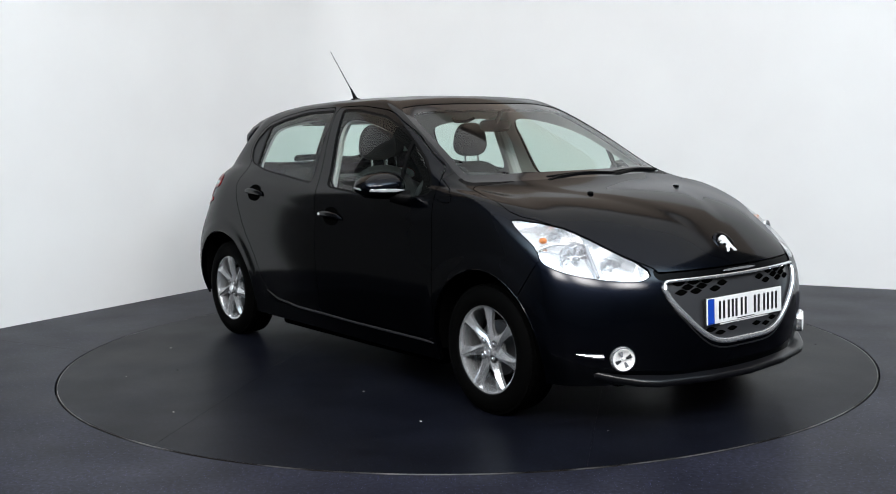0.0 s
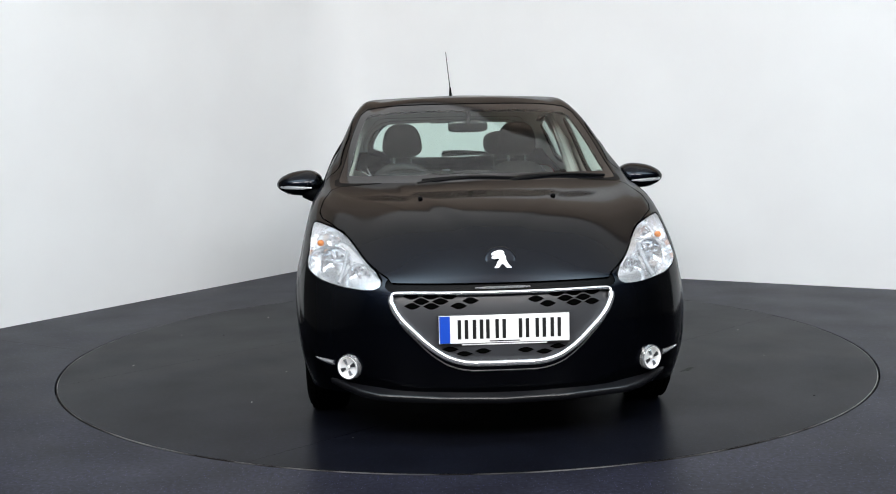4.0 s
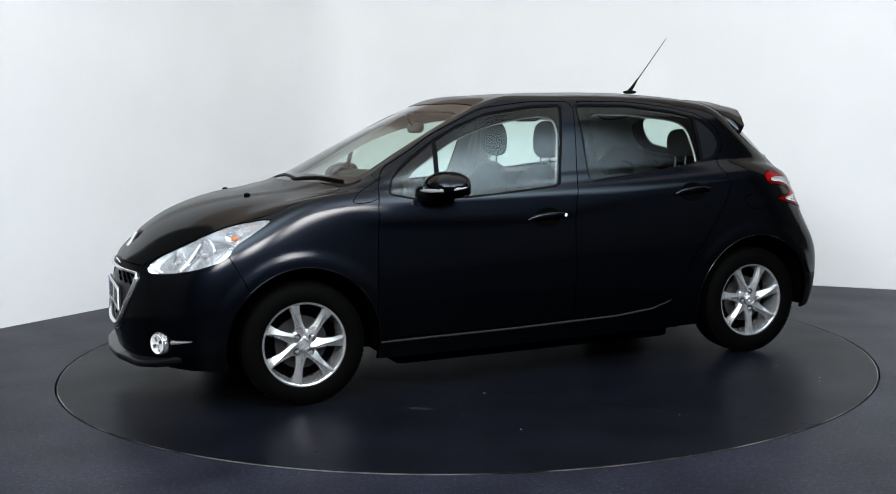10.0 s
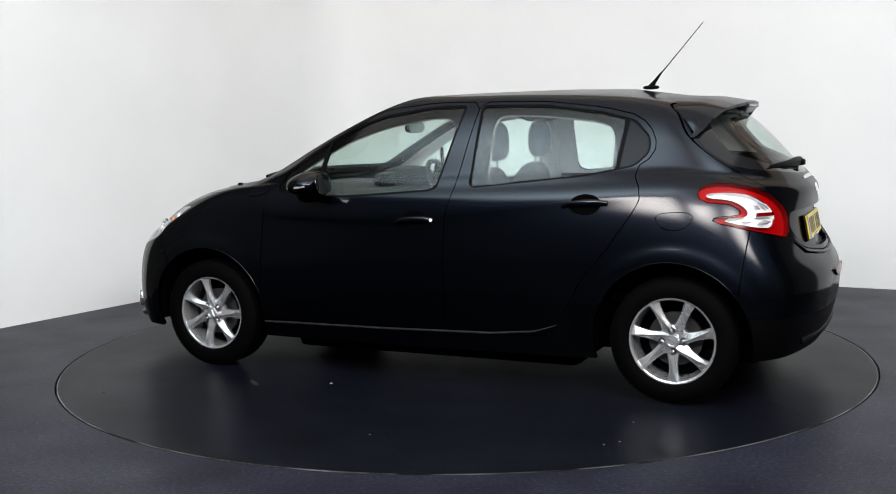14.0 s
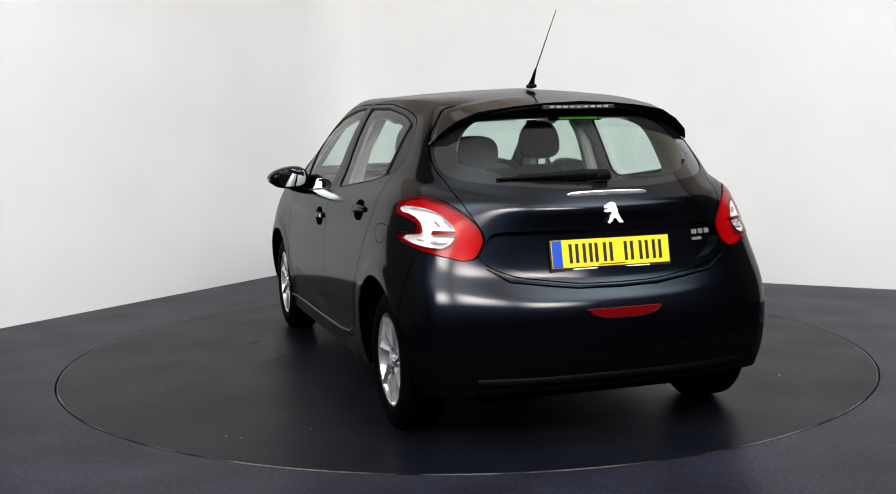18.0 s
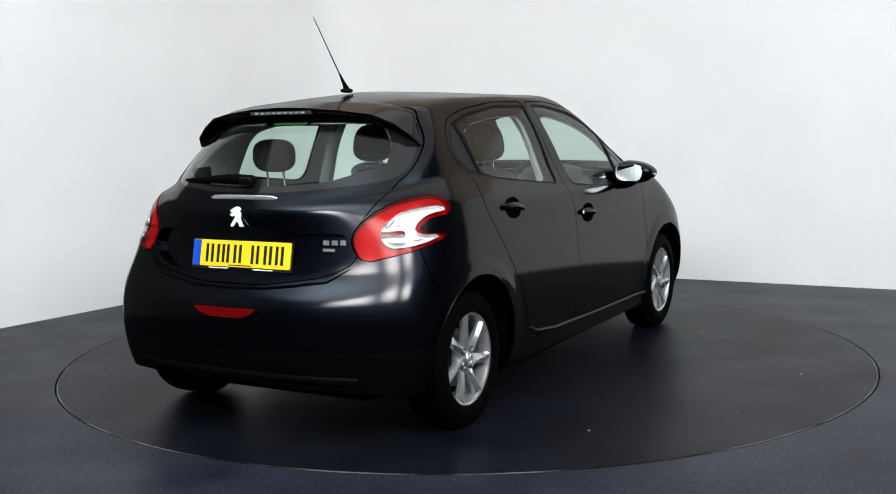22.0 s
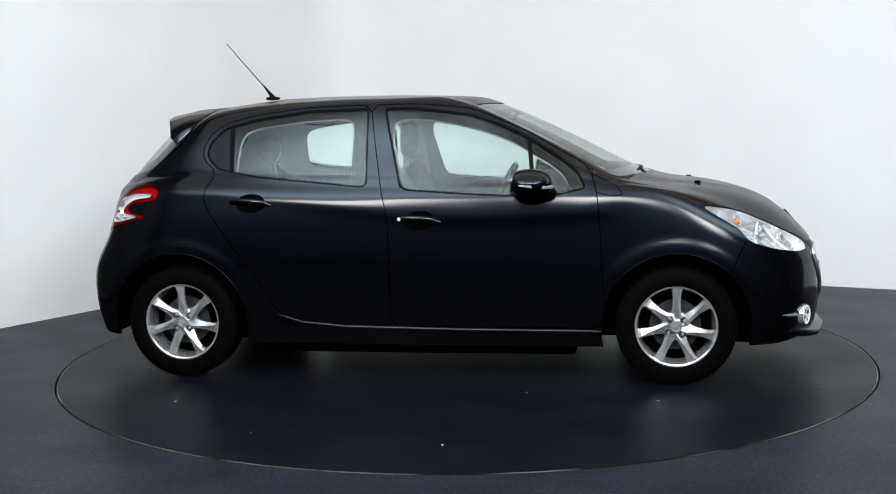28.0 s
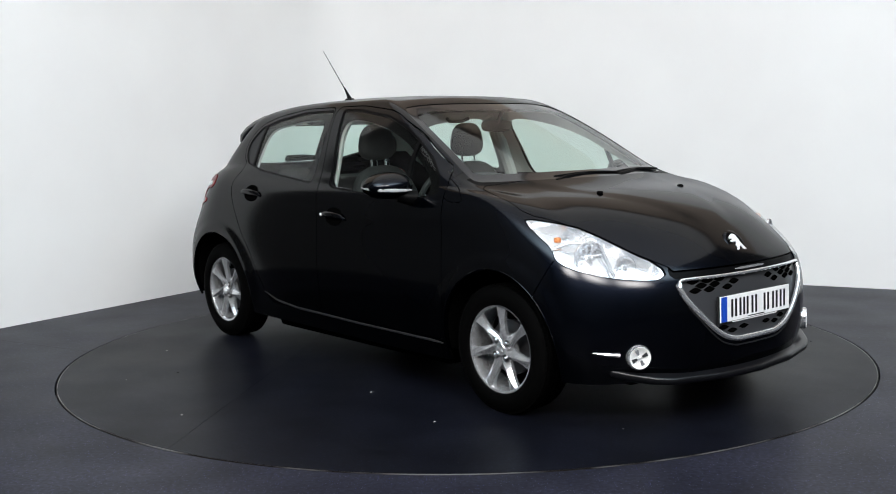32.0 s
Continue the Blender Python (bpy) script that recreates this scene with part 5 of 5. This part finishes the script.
for y0, y1, x0, x1 in ((-.28, .20, 1.125, 1.155), (.12, .62, 1.135, 1.03)):   # wipers resting on the cowl
    pts = []
    for k in range(9):
        u = k / 8
        y, x = y0 + (y1 - y0) * u, x0 + (x1 - x0) * u
        pts.append((x - .03 + .03 * math.sin(math.pi * u) * .3, y, 1.036 + .012 * math.sin(math.pi * u)))
    wiper = rounded_mesh(part("wiper_blade", tube(pts, .007, 8), BLACK_TRIM, car, "black windscreen wiper"))
    rounded_mesh(part("wiper_arm", tube([(pts[0][0] + .035, y0 - .02, 1.016), (pts[0][0] + .025, y0 + .06, 1.034), pts[4]], [.014, .010, .006], 8), BLACK_TRIM, wiper))
for y in (-.30, .30):
    x = 1.405
    rounded_mesh(part("washer_jet", blob((.032, .022, .016), (x, y, .972)), BLACK_TRIM, bonnet_ob, "small black washer jet"))

base = blob((.085, .038, .022), (-.985, 0, 1.468))
aerial = rounded_mesh(part("aerial_base", base, BLACK_TRIM, car, "black roof aerial"))
rounded_mesh(part("aerial_boot", tube([(-.985, 0, 1.472), (-1.003, 0, 1.496), (-1.04, 0, 1.545)], [.016, .010, .0045], 10), BLACK_TRIM, aerial))
rounded_mesh(part("aerial_rod", tube([(-1.03, 0, 1.53), (-1.140, -.006, 1.66), (-1.250, -.012, 1.79)], [.0032, .0026, .002], 6), BLACK_TRIM, aerial))

# spoiler over the rear window: a lip that sweeps down into a pointed fin at each side
TRAIL = np.array([(-1.515, 0, 1.386), (-1.509, .15, 1.380), (-1.482, .29, 1.368), (-1.445, .43, 1.348), (-1.405, .522, 1.306), (-1.380, .582, 1.258), (-1.334, .612, 1.216)])
LEAD = np.array([(-1.205, 0), (-1.205, .15), (-1.206, .29), (-1.212, .42), (-1.232, .515), (-1.268, .556), (-1.326, .594)])
bm = bmesh.new()
rows = []
for k in range(61):
    u = -1 + 2 * k / 60
    a, sg = abs(u) * 6, 1 if u >= 0 else -1
    T = np.array([np.interp(a, range(7), TRAIL[:, i]) for i in range(3)])
    lx, ly = (np.interp(a, range(7), LEAD[:, i]) for i in range(2))
    L = np.array([lx, ly, surface_z(lx, ly) + .003])
    e = 1 - (a / 6) ** 3                                   # thickness runs out at the fin's tip
    M = (L + T) / 2 + np.array([0, .006 * (a / 6) ** 2, .010]) * (.3 + .7 * e)
    near = L * .45 + T * .55
    under = np.array([near[0], near[1] * .97, min(surface_z(near[0], near[1] * .97), T[2] - .02 * e) - .004])
    row = [L - (0, 0, .012), L, M, T + (.02, 0, .002), T, T + (.004, -.003, -.012 * e - .002), T + (.045 * e + .004, -.008, -.026 * e - .002), under]
    rows.append([bm.verts.new((p[0], sg * max(p[1], 0), p[2])) for p in row])
for a, b in zip(rows, rows[1:]):
    for i in range(8):
        bm.faces.new((a[i], b[i], b[(i + 1) % 8], a[(i + 1) % 8]))
bm.faces.new(rows[0])
bm.faces.new(rows[-1][::-1])
bmesh.ops.recalc_face_normals(bm, faces=bm.faces)
spoiler = rounded_mesh(part("roof_spoiler", bm, PAINT, tailgate_ob, "black roof spoiler with brake lamp"), 40)
bm = boxed((-1.508, -.165, 1.354), (-1.480, .165, 1.370), .003)
brake = part("brake_lamp", bm, DARK_ALLOY, spoiler, "smoked high brake lamp")
for k in range(9):
    y = -.125 + .25 * k / 8
    part("lamp_cell", boxed((-1.5105, y - .010, 1.358), (-1.5075, y + .010, 1.366), .001), LAMP_CLEAR, spoiler)

# rear wiper
pts = [(surface_x(.43, 1.078, False) - .012, .43, 1.075), (surface_x(.25, 1.082, False) - .020, .25, 1.083), (surface_x(.1, 1.085, False) - .024, .10, 1.086), (surface_x(-.02, 1.08, False) - .022, -.02, 1.082)]
rear_wiper = rounded_mesh(part("rear_wiper", tube(pts, [.006, .015, .023, .024], 10, flat_to=.6), BLACK_TRIM, tailgate_ob, "black rear wiper"))
rounded_mesh(part("wiper_pivot", blob((.05, .07, .034), (surface_x(0, 1.07, False) - .016, .005, 1.078), 4), BLACK_TRIM, rear_wiper))

# ---------------------------------------------------------------- cabin
def seat(x, y, wide, high, lean, head=True):
    ob = rounded_mesh(part("seat", blob((.50, wide, .20), (x + .16, y, .50), 3.2), CLOTH, car, "charcoal cloth seat"))
    back = blob((.16, wide * .96, high), (0, 0, 0), 3.0, shape=lambda c: Vector((c.x, c.y * (1 - .16 * max(0, c.z)), c.z)))
    back.transform(Matrix.Translation((x - .12, y, .52 + high / 2)) @ pose(0, 0, 0, 0, -lean, 0))
    rounded_mesh(part("backrest", back, CLOTH, ob))
    if head:
        top = Vector((x - .12, y, .52 + high / 2)) + Vector((-math.sin(radians(lean)), 0, math.cos(radians(lean)))) * (high / 2)
        for d in (-.05, .05):
            part("headrest_post", tube([top + Vector((0, d, -.06)), top + Vector((-.012, d, .085))], .006, 8), CHROME, ob)
        rounded_mesh(part("headrest", blob((.105, .255, .205), top + Vector((-.02, 0, .135)), 2.8, shape=lambda c: Vector((c.x, c.y * (.90 - .14 * c.z), c.z))), CLOTH, ob, "padded headrest"))
    return ob


for y in (.345, -.345):
    seat(-.03, y, .50, .56, 16)
bench = rounded_mesh(part("rear_bench", blob((.50, 1.25, .20), (-.80, 0, .50), 4), CLOTH, car, "charcoal cloth rear bench"))
back = blob((.16, 1.22, .46), (0, 0, 0), 4)
back.transform(Matrix.Translation((-1.06, 0, .74)) @ pose(0, 0, 0, 0, -18, 0))
rounded_mesh(part("bench_back", back, CLOTH, bench))
rounded_mesh(part("headrest", blob((.09, .24, .16), (-1.12, .345, 1.165), 2.8), CLOTH, bench, "raised headrest"))
for d in (-.05, .05):
    part("headrest_post", tube([(-1.10, .345 + d, .95), (-1.12, .345 + d, 1.12)], .006, 8), CHROME, bench)
rounded_mesh(part("headrest", blob((.09, .24, .12), (-1.13, -.345, .985), 2.8), CLOTH, bench))
part("parcel_shelf", boxed((-1.62, -.52, .94), (-1.16, .52, .96), .006), DASH, car, "dark parcel shelf")

dash = blob((.66, 1.32, .34), (.80, 0, .80), 4, shape=lambda c: Vector((c.x, c.y, c.z * (1 + .12 * c.x))))
dash = rounded_mesh(part("dashboard", dash, DASH, car, "dark grey dashboard"))
rounded_mesh(part("instrument_hood", blob((.24, .36, .13), (.62, -.36, .985), 3), DASH, dash))
rounded_mesh(part("centre_screen", blob((.06, .22, .14), (.60, -.02, .955), 5), GLOSS_BLACK, dash))
ring = bmesh.new()
prof = [(.172 + .015 * math.cos(k * math.pi / 4), .015 * math.sin(k * math.pi / 4)) for k in range(8)]
sweep_ring(ring, prof, 48)
tilt = Matrix.Translation((.37, -.355, .925)) @ pose(0, 0, 0, 0, -62, 0)
ring.transform(tilt)
wheel_ob = rounded_mesh(part("steering_wheel", ring, DASH, car, "black leather steering wheel"))
hub = blob((.14, .16, .05), (0, 0, 0), 2.6)
hub.transform(tilt @ pose(0, 0, -.02))
rounded_mesh(part("airbag_hub", hub, DASH, wheel_ob))
for a in (90, 270, 180):
    t = tube([(.04 * math.cos(radians(a)), .04 * math.sin(radians(a)), -.02), (.168 * math.cos(radians(a)), .168 * math.sin(radians(a)), 0)], .018, 8, flat_to=.5)
    t.transform(tilt)
    rounded_mesh(part("spoke", t, LAMP_CLEAR if a != 180 else DASH, wheel_ob))
mirror_ob = rounded_mesh(part("cabin_mirror", blob((.03, .215, .066), (.395, 0, 1.286), 4), GLOSS_BLACK, car, "rear-view mirror"))
part("mirror_stem", tube([(.405, 0, 1.30), (.44, 0, 1.362)], .012, 8), GLOSS_BLACK, mirror_ob)
part("mirror_glass", slab(rounded("-.10 -.026, .10 -.026, .10 .026, -.10 .026", 2), .002, face_matrix((.3795, 0, 1.286), (-1, 0, 0))), MIRROR, mirror_ob)
tilt = pose(-1.452, 0, 1.316, 0, 51, 0)                  # strip stuck inside the top of the rear window
strip = boxed((-.0015, -.117, -.015), (.0015, .117, .015), .001)
strip.transform(tilt)
sticker = part("window_sticker", strip, BACKING, car, "dark green strip at the top of the rear window")
strip = boxed((-.0035, -.11, -.013), (-.0015, .07, .002))
strip.transform(tilt)
part("sticker_face", strip, GREEN, sticker, "green printed face")
for sgn in (1, -1):
    part("b_pillar_trim", tube([(-.215, sgn * .70, .95), (-.235, sgn * .625, 1.18), (-.25, sgn * .535, 1.34)], [.040, .036, .03], 10), LINING, car, "pale pillar trim")
    part("grab_handle", tube([(-.45, sgn * .55, 1.335), (-.50, sgn * .53, 1.315), (-.62, sgn * .53, 1.315), (-.67, sgn * .55, 1.335)], .010, 8), DASH, car)


def motions():
    car_rows, table_rows = [], []
    for t, a in TURN:
        m = pose(0, 0, 0, 0, 0, a)
        table_rows.append((t, m))
        car_rows.append((t, m @ pose(CAR_X, CAR_Y, .0015)))
    walk(turntable, table_rows)
    walk(car, car_rows)


motions()
